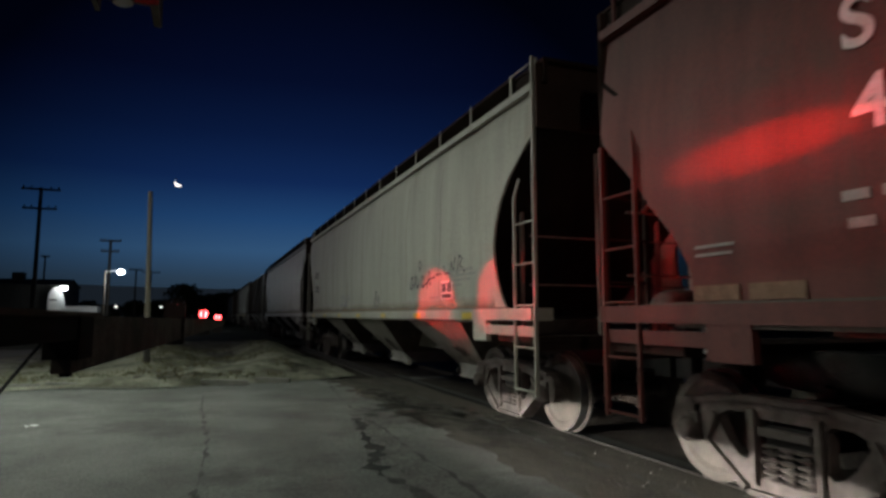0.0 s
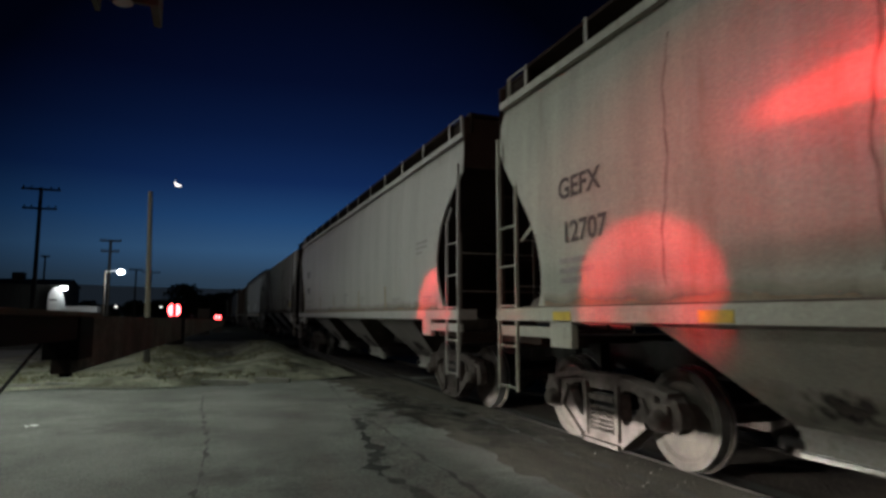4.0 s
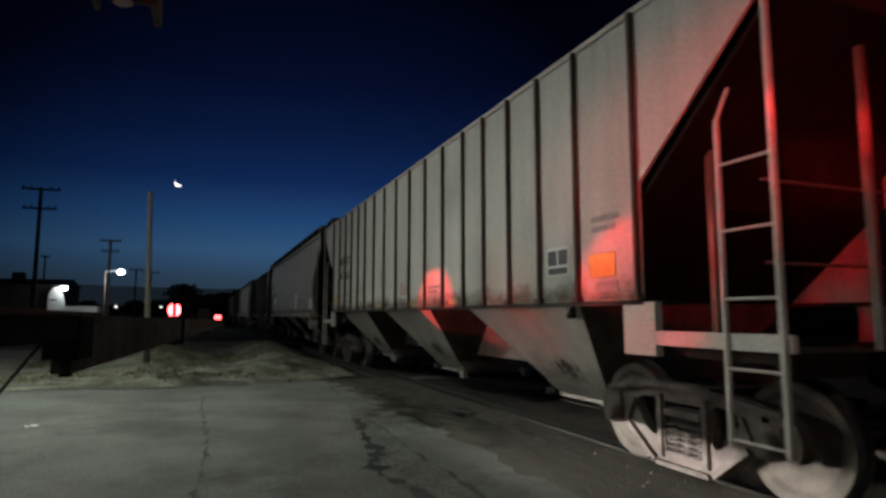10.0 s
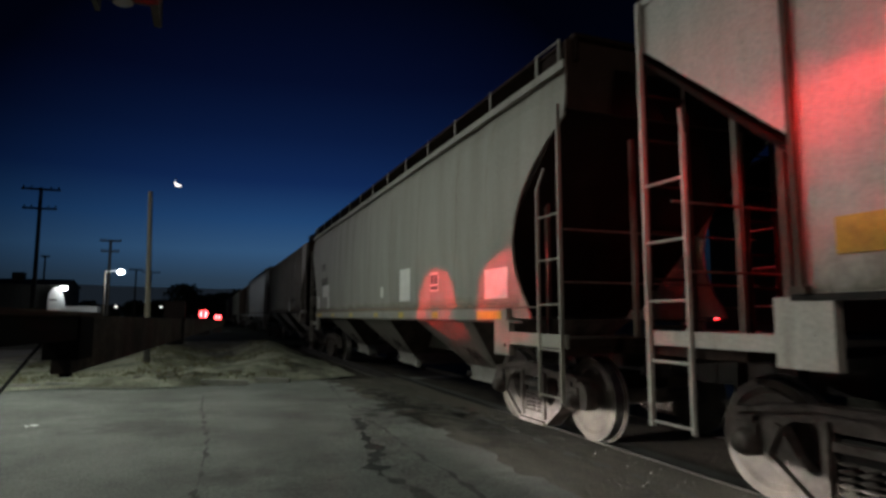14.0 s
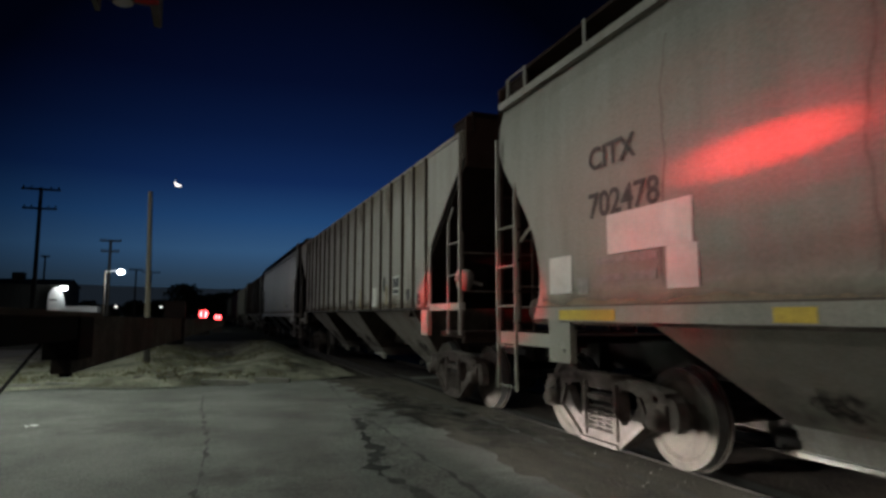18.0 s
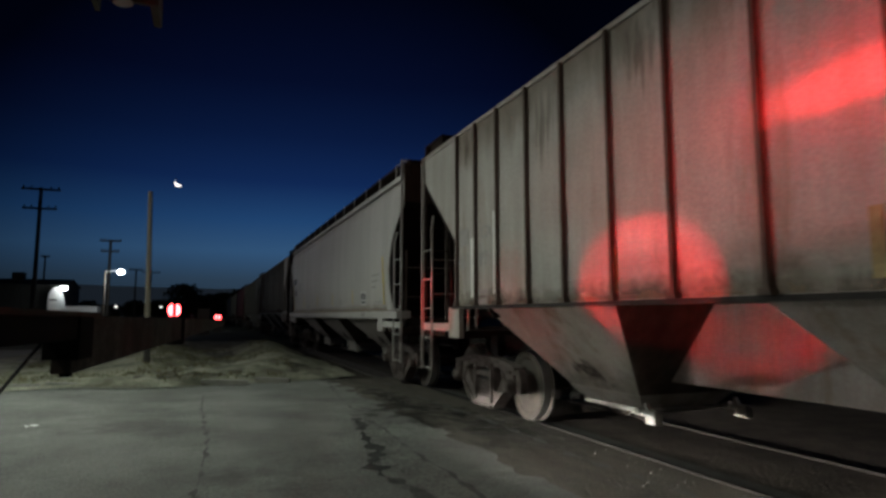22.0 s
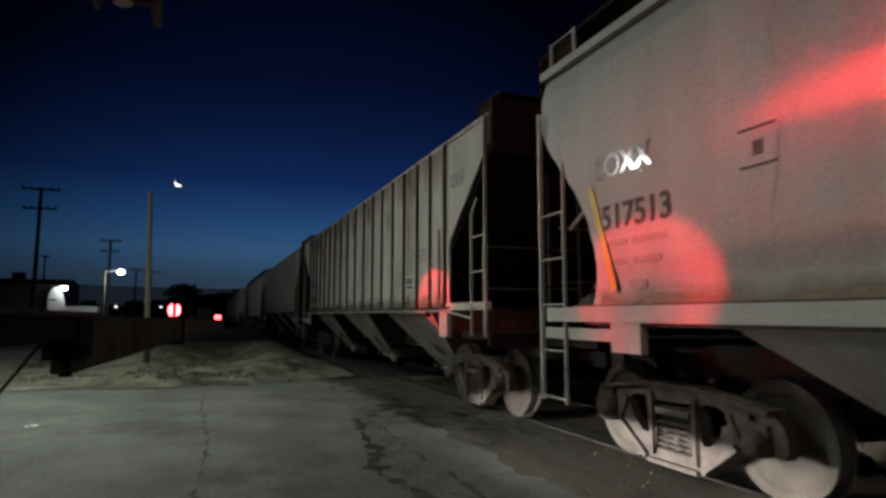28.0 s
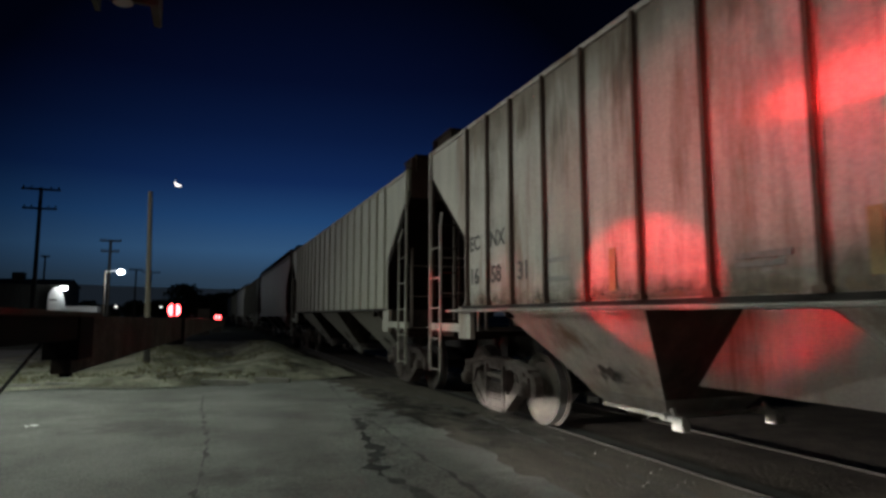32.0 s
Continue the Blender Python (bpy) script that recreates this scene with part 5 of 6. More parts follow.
lines(c7, RB, -5.26, 2.50, (0.36, 0.40, 0.36), 0.05, 0.085)
lines(c7, RB, -5.45, 1.70, (0.35,), 0.03)
for y in (-6.28, 0.98, 3.3):
    slanted(c7, RB, y, 1.62, y, 2.0 if y > 0 else 2.75, 0.09, rib_dark if y < 0 else stripe_ochre)
part("train_pipe", tubes(((-W - 0.06, -6.7, LOW - 0.07), (-W - 0.06, 7.2, LOW - 0.07), 0.02), ((-W - 0.06, -6.7, LOW - 0.07), (-W - 0.02, -7.6, LOW - 0.18), 0.02)), gate_dust, c7, "pale pipe along the sill")
for car, spots in ((c7, ((6.6, 0.9), (5.8, 1.2), (4.95, 0.6), (4.2, 1.1), (3.1, 0.8), (1.9, 0.5), (0.7, 1.3), (-0.2, 0.7), (-1.7, 0.5), (-3.3, 1.0), (-4.9, 0.6))),
                   (c5, ((6.2, 0.5), (4.1, 0.9), (2.5, 0.6), (0.2, 0.8), (-1.9, 0.5), (-4.3, 0.8)))):
    for y, z in spots:
        part("rust_streak", lambda bm: bm.faces.new([bm.verts.new((-W - 0.004, y + a, TOP - 0.02 - b * z * 1.4)) for a, b in ((-0.3, 1), (0.3, 1), (0.3, 0), (-0.3, 0))]), rust_run, car)
# broad grime on the sides
rng = random.Random(5)
for car, kind in ((c3, RB), (c5, RB), (c7, RB)):
    for n in range(9):
        y, z, w, h = rng.uniform(-6, 6), rng.uniform(1.75, 3.3), rng.uniform(0.3, 1.3), rng.uniform(0.25, 0.7)
        z = LOW + 0.05 + h if n % 3 == 0 else z
        x = min(skin(z - h, kind), skin(z + h, kind), skin(z, kind)) + 0.002
        part("grime_stain", lambda bm: bm.faces.new([bm.verts.new((x, y + a * w, z + b * h)) for a, b in ((-1, -1), (1, -1), (1, 1), (-1, 1))]), grime, car)
    if kind == RB:
        for n in range(12):
            y = rng.uniform(-6.2, 6.2)
            part("rust_stain", lambda bm: bm.faces.new([bm.verts.new((-W - 0.004, y + a, LOW + b)) for a, b in ((-0.3, 0), (0.3, 0), (0.3, 0.16), (-0.3, 0.16))]), rust_run, car)

# brown dust along the foot of the sides
def strip(car, kind, y0, y1, z0, z1, material, name, label):
    """A thin strip that follows the side from z0 up to z1."""
    def build(bm):
        rows = []
        for i in range(5):
            z = z0 + (z1 - z0) * i / 4
            rows.append([bm.verts.new((skin(z, kind) + 0.004, y0 + (y1 - y0) * k / 12, z)) for k in range(13)])
        for a, b in zip(rows, rows[1:]):
            for k in range(12):
                bm.faces.new((a[k], a[k + 1], b[k + 1], b[k]))
    return part(name, build, material, car, label)


for car in (c1, c2, c4, c6):
    strip(car, SM, -7.05, 7.05, 1.50, 1.72, dust_film, "dust_film", "brown dust along the sill")
for car in (c3, c5, c7):
    strip(car, RB, -6.6, 6.6, LOW + 0.005, LOW + 0.30, sill_grime, "dust_film", "dark ragged dirt along the sill")
for car in (c5, c7):
    strip(car, RB, -6.6, 6.6, TOP - 0.8, TOP - 0.025, roof_rust, "rust_film", "rust running down from the roof edge")


def bay_dirt(kind, s):
    """Dirt low on a bay's side sheet."""
    t, wt, zt, b, wb, zb = BAY_FORM[kind]
    def build(bm):
        rows = []
        for i in range(4):
            f = 0.04 + 0.62 * i / 3
            z, w, h = zb + (zt - zb) * f, wb + (wt - wb) * f, b + (t - b) * f - 0.02
            rows.append([bm.verts.new((s * (w + 0.0025), -h + 2 * h * k / 8, z)) for k in range(9)])
        for p, q in zip(rows, rows[1:]):
            for k in range(8):
                bm.faces.new((p[k], p[k + 1], q[k + 1], q[k]))
    return build


for car, kind in ((c1, SM), (c2, SM), (c3, RB), (c4, SM), (c5, RB), (c6, SM), (c7, RB)):
    for bay in [o for o in car.children if o.name.startswith("outlet_bay")]:
        form = "long" if car is c6 else kind
        piece("dirt_film", ("baydirt", form), bay_dirt(form, -1), bay_rust if car is c7 else bay_grime, bay, "dark dirt splashed up the bay")


# ---------------------------------------------------------------- crossing gate
ARM_DIR = math.degrees(math.atan2(0.36, 4.70))
gate = thing("crossing_gate", "lowered railway crossing gate arm with red lamps", "gate", pose(-0.466, 0, 0.02, -0.5, 0, -ARM_DIR))


def arm_piece(y0, y1, h0, h1):
    def build(bm):
        prism(bm, [(y0, 1.395 - h0), (y1, 1.395 - h1), (y1, 1.395), (y0, 1.395)], -0.022, 0.022)
    return build


edges = [1.75, 2.35, 2.95, 3.55, 4.15, 4.75, 5.35, 5.95, 6.55, 7.15, 7.75, 8.35, 8.9]
for i, (a, b) in enumerate(zip(edges, edges[1:])):
    h = lambda y: 0.145 - 0.010 * (y - 1.75)
    part("arm_board", arm_piece(a, b, h(a), h(b)), arm_red if i % 2 else arm_white, gate)
part("arm_root", boxes((-0.035, 0.035, -0.75, 1.8, 1.335, 1.39)), rubber, gate)
part("arm_channel", boxes((-0.045, 0.045, 0.9, 1.92, 1.392, 1.404)), rib_dark, gate, "dull grey channel on top of the arm")
part("arm_bracket", boxes((-0.04, 0.04, 1.74, 1.87, 1.285, 1.391), (-0.012, 0.012, 1.785, 1.805, 1.24, 1.285)), rubber, gate)
part("lamp_cable", tubes(((0.0, 1.62, 1.34), (0.0, 1.36, 1.238), 0.0035), ((0.0, 1.36, 1.238), (0.0, 0.9, 1.06), 0.0035), ((0.0, 0.9, 1.06), (-0.1, -0.7, 1.2), 0.0035)), rubber, gate)

# sleeves added to blank the arm lamps, which themselves stay lit
ARM_SHUTTERS = {}
to_arm = gate.matrix_basis.inverted()
LAMP_Z = 1.45
for key, (x, y, z) in ARM_LAMPS.items():
    foot = part("gate_lamp", boxes((-0.06, 0.06, -0.06, 0.06, 1.245, 1.252), (-0.062, -0.057, -0.062, 0.062, 1.25, 1.398), (0.057, 0.062, -0.062, 0.062, 1.25, 1.398),
                                   (-0.06, 0.06, -0.062, -0.057, 1.25, 1.398), (-0.06, 0.06, 0.057, 0.062, 1.25, 1.398)), black_metal, gate, "red warning lamp clamped on the arm", to_arm @ pose(x, y, z - LAMP_Z))
    part("lens", lambda bm: [lathe(bm, [(0.036, s * 0.010), (0.034, s * 0.022), (0.022, s * 0.032), (0.006, s * 0.036)], 16, "X", (0, 0, LAMP_Z)) for s in (-1, 1)], lens_red, foot, "glowing red lens")
    # added disc blocks the beam's centre, so its pool of light turns ringed
    part("bulb_cap", lambda bm: (lathe(bm, [(0.0005, 0.094), (0.0068, 0.094), (0.0068, 0.096), (0.0005, 0.096)], 12, "X", (0, 0.001, LAMP_Z)), tube(bm, (0.097, 0, LAMP_Z), (0.097, 0, 1.30), 0.0012, 5), tube(bm, (0.097, 0, 1.30), (0.05, 0, 1.30), 0.002, 5)), black_metal, foot, "small dark disc added to block the middle of the beam")
    if key != "tip":
        t, r, z0, z1 = 0.003, 0.056, 1.385, 1.505
        ARM_SHUTTERS[key] = part("lamp_shutter", boxes((-r, -r + t, -r, r, z0, z1), (r + 0.004, r + 0.007, -r, r, z0, z1), (-r, r + 0.008, -r, -r + t, z0, z1), (-r, r + 0.008, r - t, r, z0, z1)), black_metal, foot, "black sleeve added to blank the lamp")

mast = thing("signal_mast", "metal crossing signal mast with two flasher lamps", "signal", pose(-1.0, -0.9, 0))
to_mast = mast.matrix_basis.inverted()
part("post", tubes(((0, 0, 0.2), (0, 0, 3.6), 0.06, 12)), galvanised, mast)
part("base", boxes((-0.25, 0.25, -0.25, 0.25, 0, 0.25)), concrete, mast)
part("gate_machine", boxes((0.06, 0.72, -0.25, 0.25, 0.6, 1.6)), galvanised, mast)
part("crossarm", tubes(((0, 0, 2.75), (0.42, 0.70, 2.84), 0.03), ((0.42, 0.70, 2.84), (0.42, 1.45, 2.66), 0.03), ((0.42, 1.45, 2.66), (0.80, 2.2, 2.20), 0.02), ((0.80, 2.2, 2.20), (0.82, 2.2, 2.02), 0.02)), galvanised, mast)
# discs added to blank the flashers, which themselves stay lit
FLASH_SHUTTERS = {}
for key, (eye, aim) in FLASHERS.items():
    unit = part("flasher_unit", lambda bm: lathe(bm, [(0.02, 0.16), (0.12, 0.15), (0.155, 0.04), (0.155, 0.03)], 20, "Z"), black_metal, mast, "round black flasher lamp", to_mast @ look(eye, aim))
    part("backplate", lambda bm: lathe(bm, [(0.157, 0.025), (0.25, 0.025), (0.25, 0.032), (0.157, 0.032)], 24, "Z"), black_metal, unit)
    part("lens", lambda bm: lathe(bm, [(0.10, 0.028), (0.13, 0.028), (0.13, 0.024), (0.10, 0.024)], 24, "Z"), lens_flash, unit, "glowing red lens ring")
    FLASH_SHUTTERS[key] = part("flasher_shutter", lambda bm: lathe(bm, [(0.17, -0.012), (0.17, -0.018)], 24, "Z"), black_metal, unit, "black disc added to blank the lamp")
part("lamp_hood", boxes((-0.065, -0.055, -0.05, 0.05, -0.005, 0.08), (0.045, 0.06, -0.05, 0.05, -0.02, 0.08), (-0.055, 0.045, -0.01, 0.0, 0.0, 0.08)), hood_metal, mast, "dull metal lamp bracket", to_mast @ pose(-0.172, 1.30, 2.022))

# an unseen car at the gate, added to carry the low beams
waiting = thing("waiting_car", "dark saloon car waiting out of view at the gate, low beams lit", "car", pose(-7.0, 6.05, 0))
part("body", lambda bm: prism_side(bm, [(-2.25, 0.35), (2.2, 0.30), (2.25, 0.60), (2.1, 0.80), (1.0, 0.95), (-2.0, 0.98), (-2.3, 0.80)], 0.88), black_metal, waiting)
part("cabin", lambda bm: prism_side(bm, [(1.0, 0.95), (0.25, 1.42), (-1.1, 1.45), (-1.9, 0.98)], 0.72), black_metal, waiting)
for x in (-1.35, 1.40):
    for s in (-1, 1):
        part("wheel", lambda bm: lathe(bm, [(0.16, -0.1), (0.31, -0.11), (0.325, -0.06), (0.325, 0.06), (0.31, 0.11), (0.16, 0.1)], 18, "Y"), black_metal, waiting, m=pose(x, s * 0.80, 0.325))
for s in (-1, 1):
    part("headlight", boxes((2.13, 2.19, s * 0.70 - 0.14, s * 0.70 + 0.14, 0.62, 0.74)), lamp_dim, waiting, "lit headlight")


# ---------------------------------------------------------------- poles, lamps and the distance
street = thing("street_lamp", "tall steel street lamp over the road, out of view", "street lamp", pose(-9.0, 10.5, 0))
part("pole", tubes(((0, 0, 0), (0, 0, 9.85), 0.10, 12, 0.07)), galvanised, street)
part("mast_arm", tubes(((0, 0, 9.75), (3.2, 0, 9.77), 0.045)), galvanised, street)
part("lamp_head", boxes((2.5, 3.9, -0.6, 0.6, 9.64, 9.78)), galvanised, street)
# the same fixture again behind the camera, to carry the added light
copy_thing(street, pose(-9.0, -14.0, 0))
side_lamp = thing("flood_mast", "steel mast with a hooded floodlight in the yard", "street lamp", pose(-51.9, 70.9, 0))
part("pole", tubes(((0, 0, 0), (0, 0, 23.6), 0.22, 12, 0.12)), galvanised, side_lamp)
part("lamp_head", boxes((-0.7, 0.6, 0.0, 0.6, 23.2, 23.8)), black_metal, side_lamp)

pole = thing("utility_pole", "bare weathered wooden pole on the verge", "utility pole", pose(-1.30, 16.3, 0.2, 0, -1.5, 0))
part("trunk", tubes(((0, 0, -0.3), (0, 0, 4.23), 0.068, 12, 0.052)), wood_pole, pole)
part("dark_butt", tubes(((0, 0, -0.3), (0, 0, 1.12), 0.072, 12, 0.067)), wood_far, pole, "dark lower part of the pole")


def far_pole(x, y, h, r, arms, label):
    p = thing("utility_pole", label, "utility pole", pose(x, y, 0), "utility poles")
    part("trunk", tubes(((0, 0, 0), (0, 0, h), r, 10, r * 0.7)), wood_far, p)
    for z, w in arms:
        part("crossarm", boxes((-w, w, -0.06, 0.06, z - 0.07, z + 0.07)), wood_far, p)
        for k in (-0.9, -0.5, 0.5, 0.9):
            part("insulator", tubes(((k * w, 0, z + 0.07), (k * w, 0, z + 0.25), 0.05, 6)), wood_far, p)
    return p


far_pole(-11.9, 52.3, 10.9, 0.17, [(10.75, 1.25), (9.3, 1.1)], "dark wooden utility pole with two crossarms")
far_pole(-9.2, 67.8, 8.9, 0.17, [(8.75, 0.95), (7.7, 0.8)], "dark wooden utility pole with crossarms")
far_pole(-9.6, 96.0, 8.0, 0.14, [(7.8, 0.9)], "distant wooden utility pole")
far_pole(-8.3, 104.0, 8.2, 0.14, [(8.0, 1.3)], "distant wooden utility pole")
far_pole(-19.5, 90.0, 9.0, 0.14, [(8.8, 0.5)], "distant thin wooden pole")
yard = thing("yard_lamp", "lit lamp on a short pole in the yard", "street lamp", pose(-8.62, 61.4, 0))
part("pole", tubes(((0, 0, 0), (0, 0, 5.4), 0.07, 10, 0.05)), wood_pole, yard)
part("mast_arm", tubes(((0, 0, 5.25), (1.0, 0, 5.4), 0.04)), galvanised, yard)
part("lamp_head", lambda bm: lathe(bm, [(0.06, 5.1), (0.24, 5.14), (0.30, 5.27), (0.22, 5.40), (0.08, 5.46)], 12, "Z", (1.25, 0, 0)), lamp_white, yard, "glowing white lamp head")
lamp("yard_light", "POINT", pose(-7.37, 61.2, 4.75), 380, (0.92, 0.98, 1.0), size=0.3)

for x, y, z in ((-11.3, 91.0, 2.5), (-7.0, 109.2, 2.7)):
    far = thing("yard_light", "small white light on a thin post far off", "lamp", pose(x, y, 0), "far lights")
    part("post", tubes(((0, 0, 0), (0, 0, z), 0.05, 6)), wood_far, far)
    part("bulb", lambda bm: lathe(bm, [(0.03, z - 0.16), (0.16, z - 0.08), (0.16, z + 0.08), (0.03, z + 0.16)], 10, "Z"), lamp_dim, far, "small glowing bulb")

shed = thing("shed", "dark low building with a floodlit white gable", "building", pose(-24, 82, 0))
part("wall", boxes((-14, 8.2, 0, 10, 0, 4.9)), shed_wall, shed)
part("roof", lambda bm: prism(bm, [(-0.4, 4.9), (10.4, 4.9), (5, 5.8)], -14.4, 8.4), shed_wall, shed)
part("roof_vent", boxes((2.2, 3.4, 3.5, 4.7, 5.2, 6.5)), shed_wall, shed)
part("flood_lamp", boxes((8.2, 8.75, -0.9, -0.5, 4.35, 4.7)), lamp_white, shed, "bright wall flood lamp")


def gable_mesh(bm):
    pts = [(-0.75, 0.0), (1.0, 0.0), (0.95, 1.0), (0.72, 2.1), (0.4, 2.75), (0.1, 2.95), (-0.3, 2.8), (-0.6, 2.3), (-0.75, 1.6)]
    a = [bm.verts.new((x, 0, z)) for x, z in pts]
    b = [bm.verts.new((x, 0.3, z)) for x, z in pts]
    bm.faces.new(a)
    bm.faces.new(b[::-1])
    for i in range(len(pts)):
        bm.faces.new((a[i], b[i], b[(i + 1) % len(pts)], a[(i + 1) % len(pts)]))


part("gable_front", gable_mesh, shed_gable, shed, "white arched front", pose(7.6, -0.35, 1.75))
part("gable_shade", boxes((7.0, 7.75, -0.42, -0.36, 3.05, 3.2)), shed_wall, shed)
lamp("flood_light", "SPOT", look((-15.5, 81.1, 4.5), (-16.5, 81.8, 3.0)), 260, (0.92, 0.97, 1.0), angle=120, blend=0.5, size=0.1)
trailer = thing("box_trailer", "white box trailer parked in the yard", "trailer", pose(-11.6, 69.2, 0))
part("box", boxes((-1.5, 1.5, -1.2, 1.2, 1.05, 2.25)), shed_gable, trailer)
for k in (-0.9, 0.9):
    part("wheel", lambda bm: lathe(bm, [(0.3, -1.15), (0.5, -1.1), (0.5, -0.85), (0.3, -0.8)], 14, "Y", (0, 0, 0.5)), black_metal, trailer, m=pose(k, 0, 0))
    part("leg", boxes((k - 0.05, k + 0.05, -0.9, -0.8, 0.4, 1.06)), black_metal, trailer)


def clump_mesh(seed, n, w, h):
    def build(bm):
        rng = random.Random(seed)
        for _ in range(n):
            a, r = rng.uniform(0, 6.28), rng.uniform(0, 1) ** 0.6
            z = rng.uniform(0.25, 1)
            k = math.sin(math.pi * min(1, z * 0.9)) ** 0.6
            c = Vector((math.cos(a) * r * w * k, math.sin(a) * r * w * k, z * h))
            s = rng.uniform(0.25, 0.6) * w * 0.25
            v = [bm.verts.new(c + Vector((rng.uniform(-s, s), rng.uniform(-s, s), rng.uniform(-s, s)))) for _ in range(4)]
            bm.faces.new(v[:3])
            bm.faces.new(v[1:])
    return build


rng = random.Random(11)
crowns = [mesh_of("crown", clump_mesh(i, 1000, 3.4, 6.0)) for i in range(4)]
for me in crowns:
    me.materials.append(leaf_dark)
spots = [(-34 + 2.3 * i + rng.uniform(-0.8, 0.8), 132 + rng.uniform(-8, 14), rng.uniform(0.48, 0.66)) for i in range(18)]
spots += [(-4.3, 126, 1.12), (-1.6, 124, 0.75), (1.0, 130, 0.85), (3.2, 122, 0.85), (6.0, 118, 0.92), (8.5, 124, 0.9), (-8, 120, 0.6), (11, 130, 1.0), (-12, 118, 0.55), (14, 126, 0.9)]
for i, (x, y, k) in enumerate(spots):
    tree = thing("tree", "dark leafless-looking tree against the dusk sky", "tree", pose(x, y, 0), "far trees")
    part("trunk", tubes(((0, 0, 0), (0, 0, 3.2 * k), 0.22, 8, 0.14), ((0, 0, 1.6 * k), (0.9 * k, 0.3, 3.6 * k), 0.1, 6, 0.05), ((0, 0, 1.9 * k), (-0.9 * k, -0.2, 3.8 * k), 0.1, 6, 0.05)), wood_far, tree)
    crown = new("crown", crowns[i % 4])
    crown.parent = tree
    crown.matrix_basis = pose(0, 0, 0.4, 0, 0, 67 * i) @ Matrix.Diagonal((k, k, k, 1))


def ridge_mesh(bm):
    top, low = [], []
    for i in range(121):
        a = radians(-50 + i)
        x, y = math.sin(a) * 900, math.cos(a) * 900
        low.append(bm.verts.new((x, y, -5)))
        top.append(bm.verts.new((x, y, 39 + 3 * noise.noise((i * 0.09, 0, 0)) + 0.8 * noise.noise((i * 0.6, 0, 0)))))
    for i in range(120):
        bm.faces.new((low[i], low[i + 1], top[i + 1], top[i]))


# self-lit sheet: the haze's dusk light comes from its own emission
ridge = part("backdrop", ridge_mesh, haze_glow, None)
tagged(ridge, "low grey haze bank over the horizon, self-lit", "haze bank", kind="structure")

moon = thing("moon", "bright crescent moon in the dusk sky", "moon", look((-51.7, 1074, 218.8), (0, 0, 1.4)))


def crescent_mesh(bm):
    n = 16
    outer = [(6.2 * math.cos(radians(-150 + 180 * i / n)), 6.2 * math.sin(radians(-150 + 180 * i / n))) for i in range(n + 1)]
    c, s = math.cos(radians(-60)), math.sin(radians(-60))
    inner = []
    for i in range(n + 1):
        b = radians(-90 + 180 * i / n)
        u, v = 2.4 * math.cos(b), 6.2 * math.sin(b)
        inner.append((u * c - v * s, u * s + v * c))
    a = [bm.verts.new((x, y, 0)) for x, y in outer]
    b = [bm.verts.new((x, y, 0)) for x, y in inner]
    for i in range(n):
        bm.faces.new((a[i], a[i + 1], b[i + 1], b[i]))


part("crescent", crescent_mesh, moon_glow, moon)

for x, y, z in ((32.1, 29.0, 8.37), (37.7, 27.3, 8.87)):
    sig = thing("traffic_signal", "green traffic signal hanging beyond the track", "traffic signal", pose(x, y, z, 0, 0, -50))
    part("housing", boxes((-0.2, 0.2, -0.12, 0.12, -0.25, 0.95)), black_metal, sig)
    part("green_lens", lambda bm: lathe(bm, [(0.16, -0.13), (0.15, -0.15), (0.05, -0.18)], 16, "Y"), lens_green, sig, "glowing green lens")
    part("post", tubes(((0, 0.2, -z), (0, 0.2, 1.2), 0.1)), black_metal, sig)


# a dark gabled warehouse closes the view beyond the crossing
store = thing("warehouse", "dark gabled warehouse beyond the crossing", "building", pose(52, 33.5, 0, 0, 0, -54))
part("wall", boxes((-13, 17, -0.2, 14, 0, 10.2)), shed_wall, store)
part("roof", lambda bm: prism_side(bm, [(-13.6, 10.2), (17.6, 10.2), (2.0, 15.2)], 0.5), shed_wall, store)
part("roof_slope", lambda bm: prism_side(bm, [(-13.6, 10.15), (2.0, 15.15), (17.6, 10.15), (17.6, 10.4), (2.0, 15.4), (-13.6, 10.4)], 14.2), shed_wall, store)
part("loading_door", boxes((-4, 0, -0.3, -0.2, 0, 4.2)), wood_far, store)
beacon = thing("red_light", "small red light on a post beyond the track", "lamp", pose(23.6, 23.2, 0))
part("post", tubes(((0, 0, 0), (0, 0, 1.35), 0.04, 8)), black_metal, beacon)
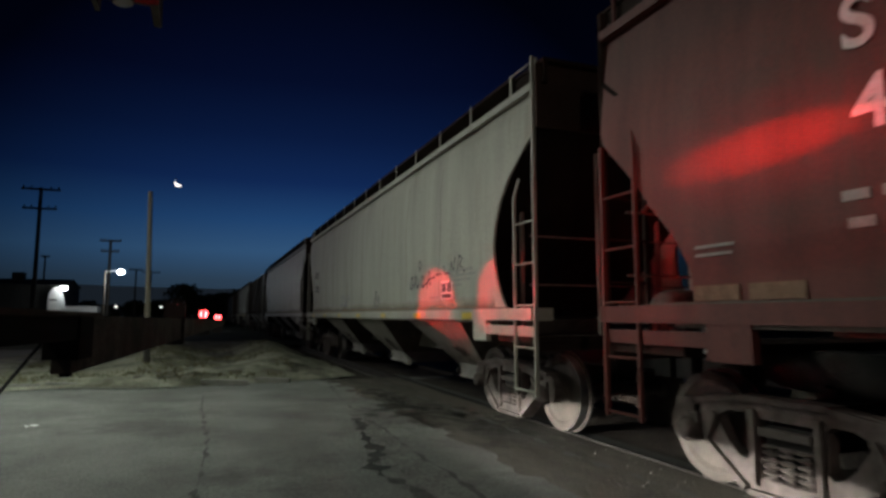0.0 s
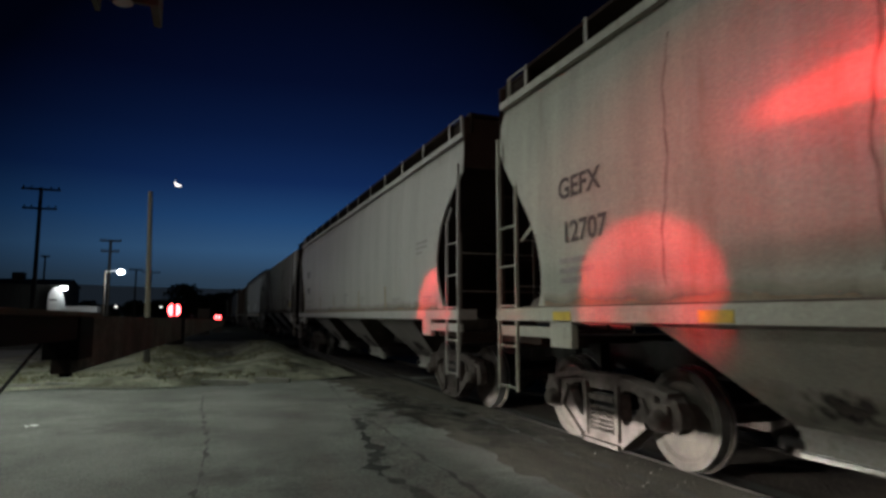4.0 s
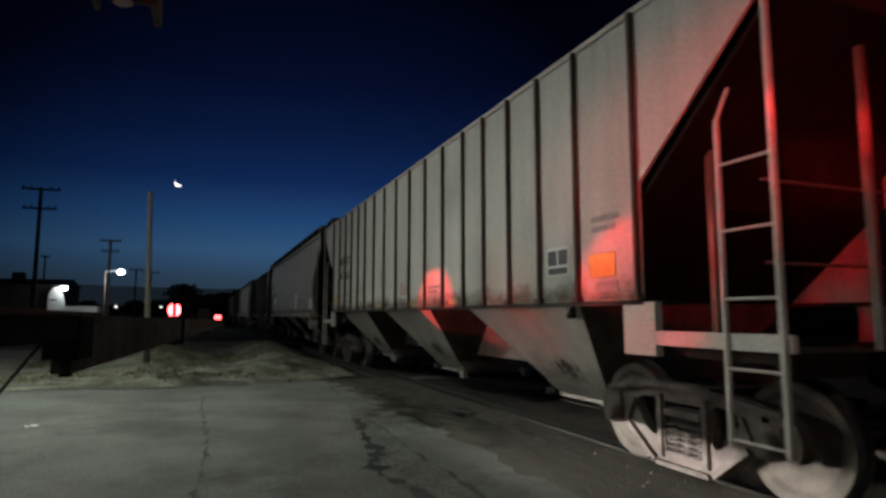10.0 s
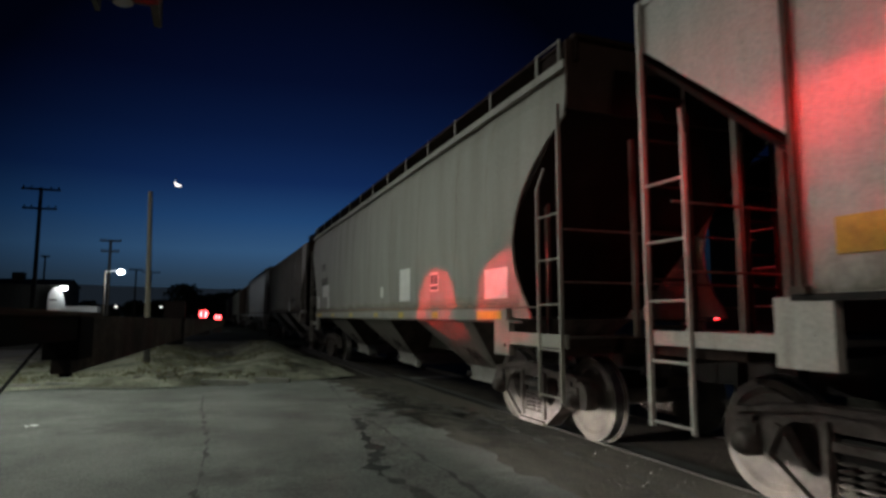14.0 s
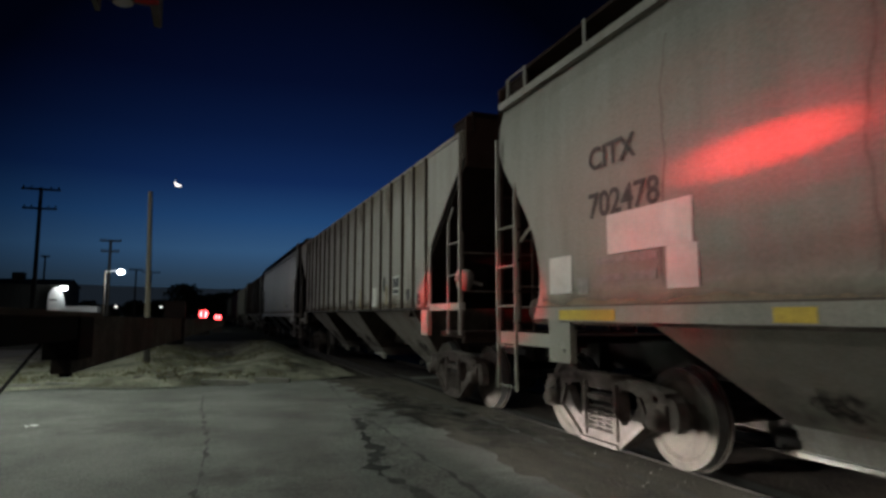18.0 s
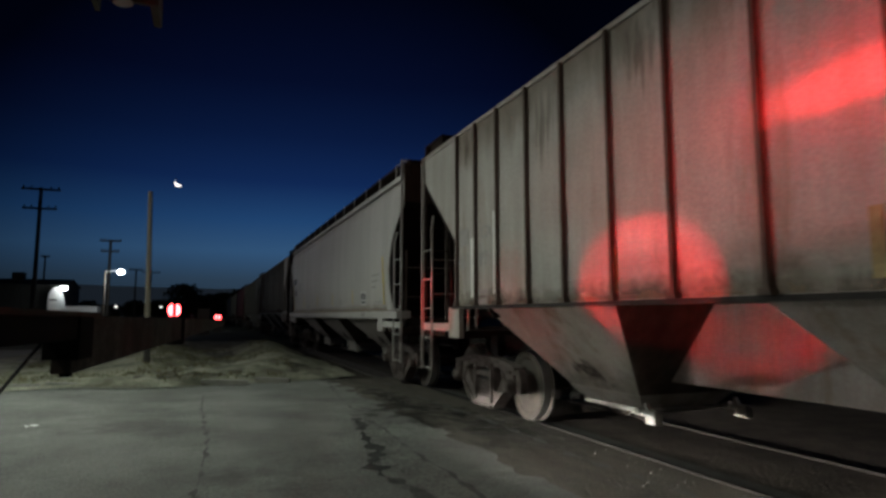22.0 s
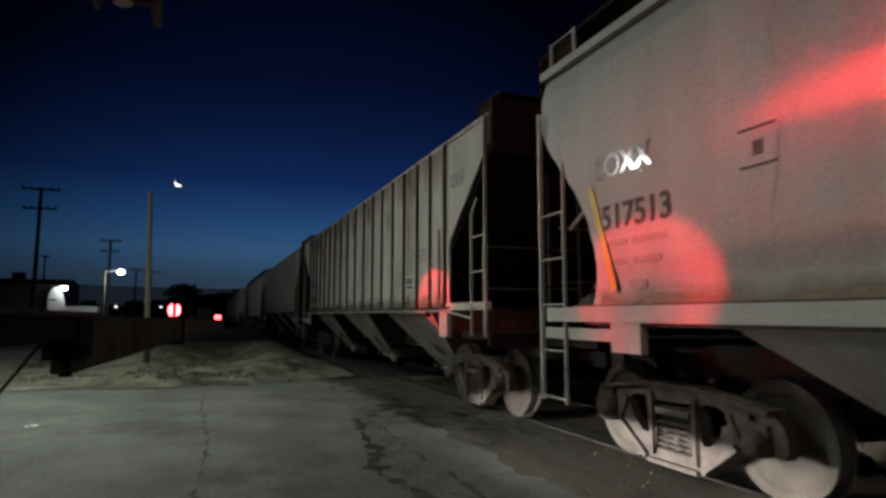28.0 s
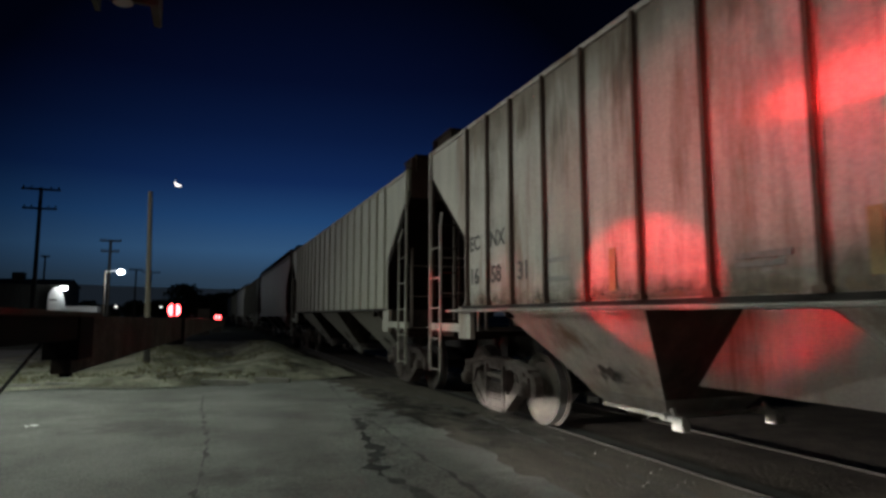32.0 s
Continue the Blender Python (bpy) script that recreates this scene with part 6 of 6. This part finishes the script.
part("lens", lambda bm: lathe(bm, [(0.02, 1.17), (0.10, 1.2), (0.10, 1.3), (0.02, 1.34)], 10, "Z"), lens_flash, beacon, "glowing red lens")


# ---------------------------------------------------------------- motion of the train and the flashers
def travel(t):
    return 3.85 * t - 0.006 * t * t


def motions():
    for car, y, _ in CARS:
        walk(car, [(2.0 * i, pose(TRACK_X, y - travel(2.0 * i), 0)) for i in range(17)])
    step = 32.0 / 216
    for w, y in WHEELSETS:
        walk(w, [(step * i, pose(0, y, 0.459, math.degrees(travel(step * i) / 0.459))) for i in range(217)])
    half = 0.6045
    state, t = 0, 0.04
    changes = [(0.0, 0)]
    while t < 32:
        state = 1 - state
        changes.append((t, state))
        t += half
    def keyed(ob, on_when, off):
        """An arm lamp's sleeve jumps up and down."""
        out = []
        for (t0, s), nxt in zip(changes, changes[1:] + [(32.0 + half, 0)]):
            m = pose(0, 0, 0) if s == on_when else off
            out.append((t0, m))
            last = min(nxt[0] - 0.034, 32.0)
            if last - t0 > 0.04:
                out.append((last, m))
        if out[-1][0] < 32.0:
            out.append((32.0, out[-1][1]))
        walk(ob, out)

    def faded(ob, shut_when, lag):
        """A flasher's disc glides over the lamp, which dims and brightens for a quarter of a second."""
        rest = {True: 0.0, False: 0.42}
        out = [(0.0, rest[changes[0][1] == shut_when])]
        for t0, s in changes[1:]:
            c, shut = t0 + lag, s == shut_when
            near, far = ((0.184, 0.152) if shut else (0.152, 0.184))
            a, b = (c - 0.12, c + 0.05) if shut else (c - 0.05, c + 0.12)
            out += [(a - 0.035, rest[not shut]), (a, near), (b, far), (b + 0.035, rest[shut])]
        out = [r for r in out if 0.0 < r[0] < 32.0 or r is out[0]]
        out.append((32.0, out[-1][1]))
        walk(ob, [(t, pose(0, d, 0)) for t, d in out])

    # an added shutter covers its lamp while the other of the pair is lit
    for key, lit in (("middle", 0), ("inner", 1)):
        keyed(ARM_SHUTTERS[key], 1 - lit, pose(0, 0, -0.125))
    for key, lit in (("a", 0), ("b", 1)):
        faded(FLASH_SHUTTERS[key], 1 - lit, 0.08)


motions()
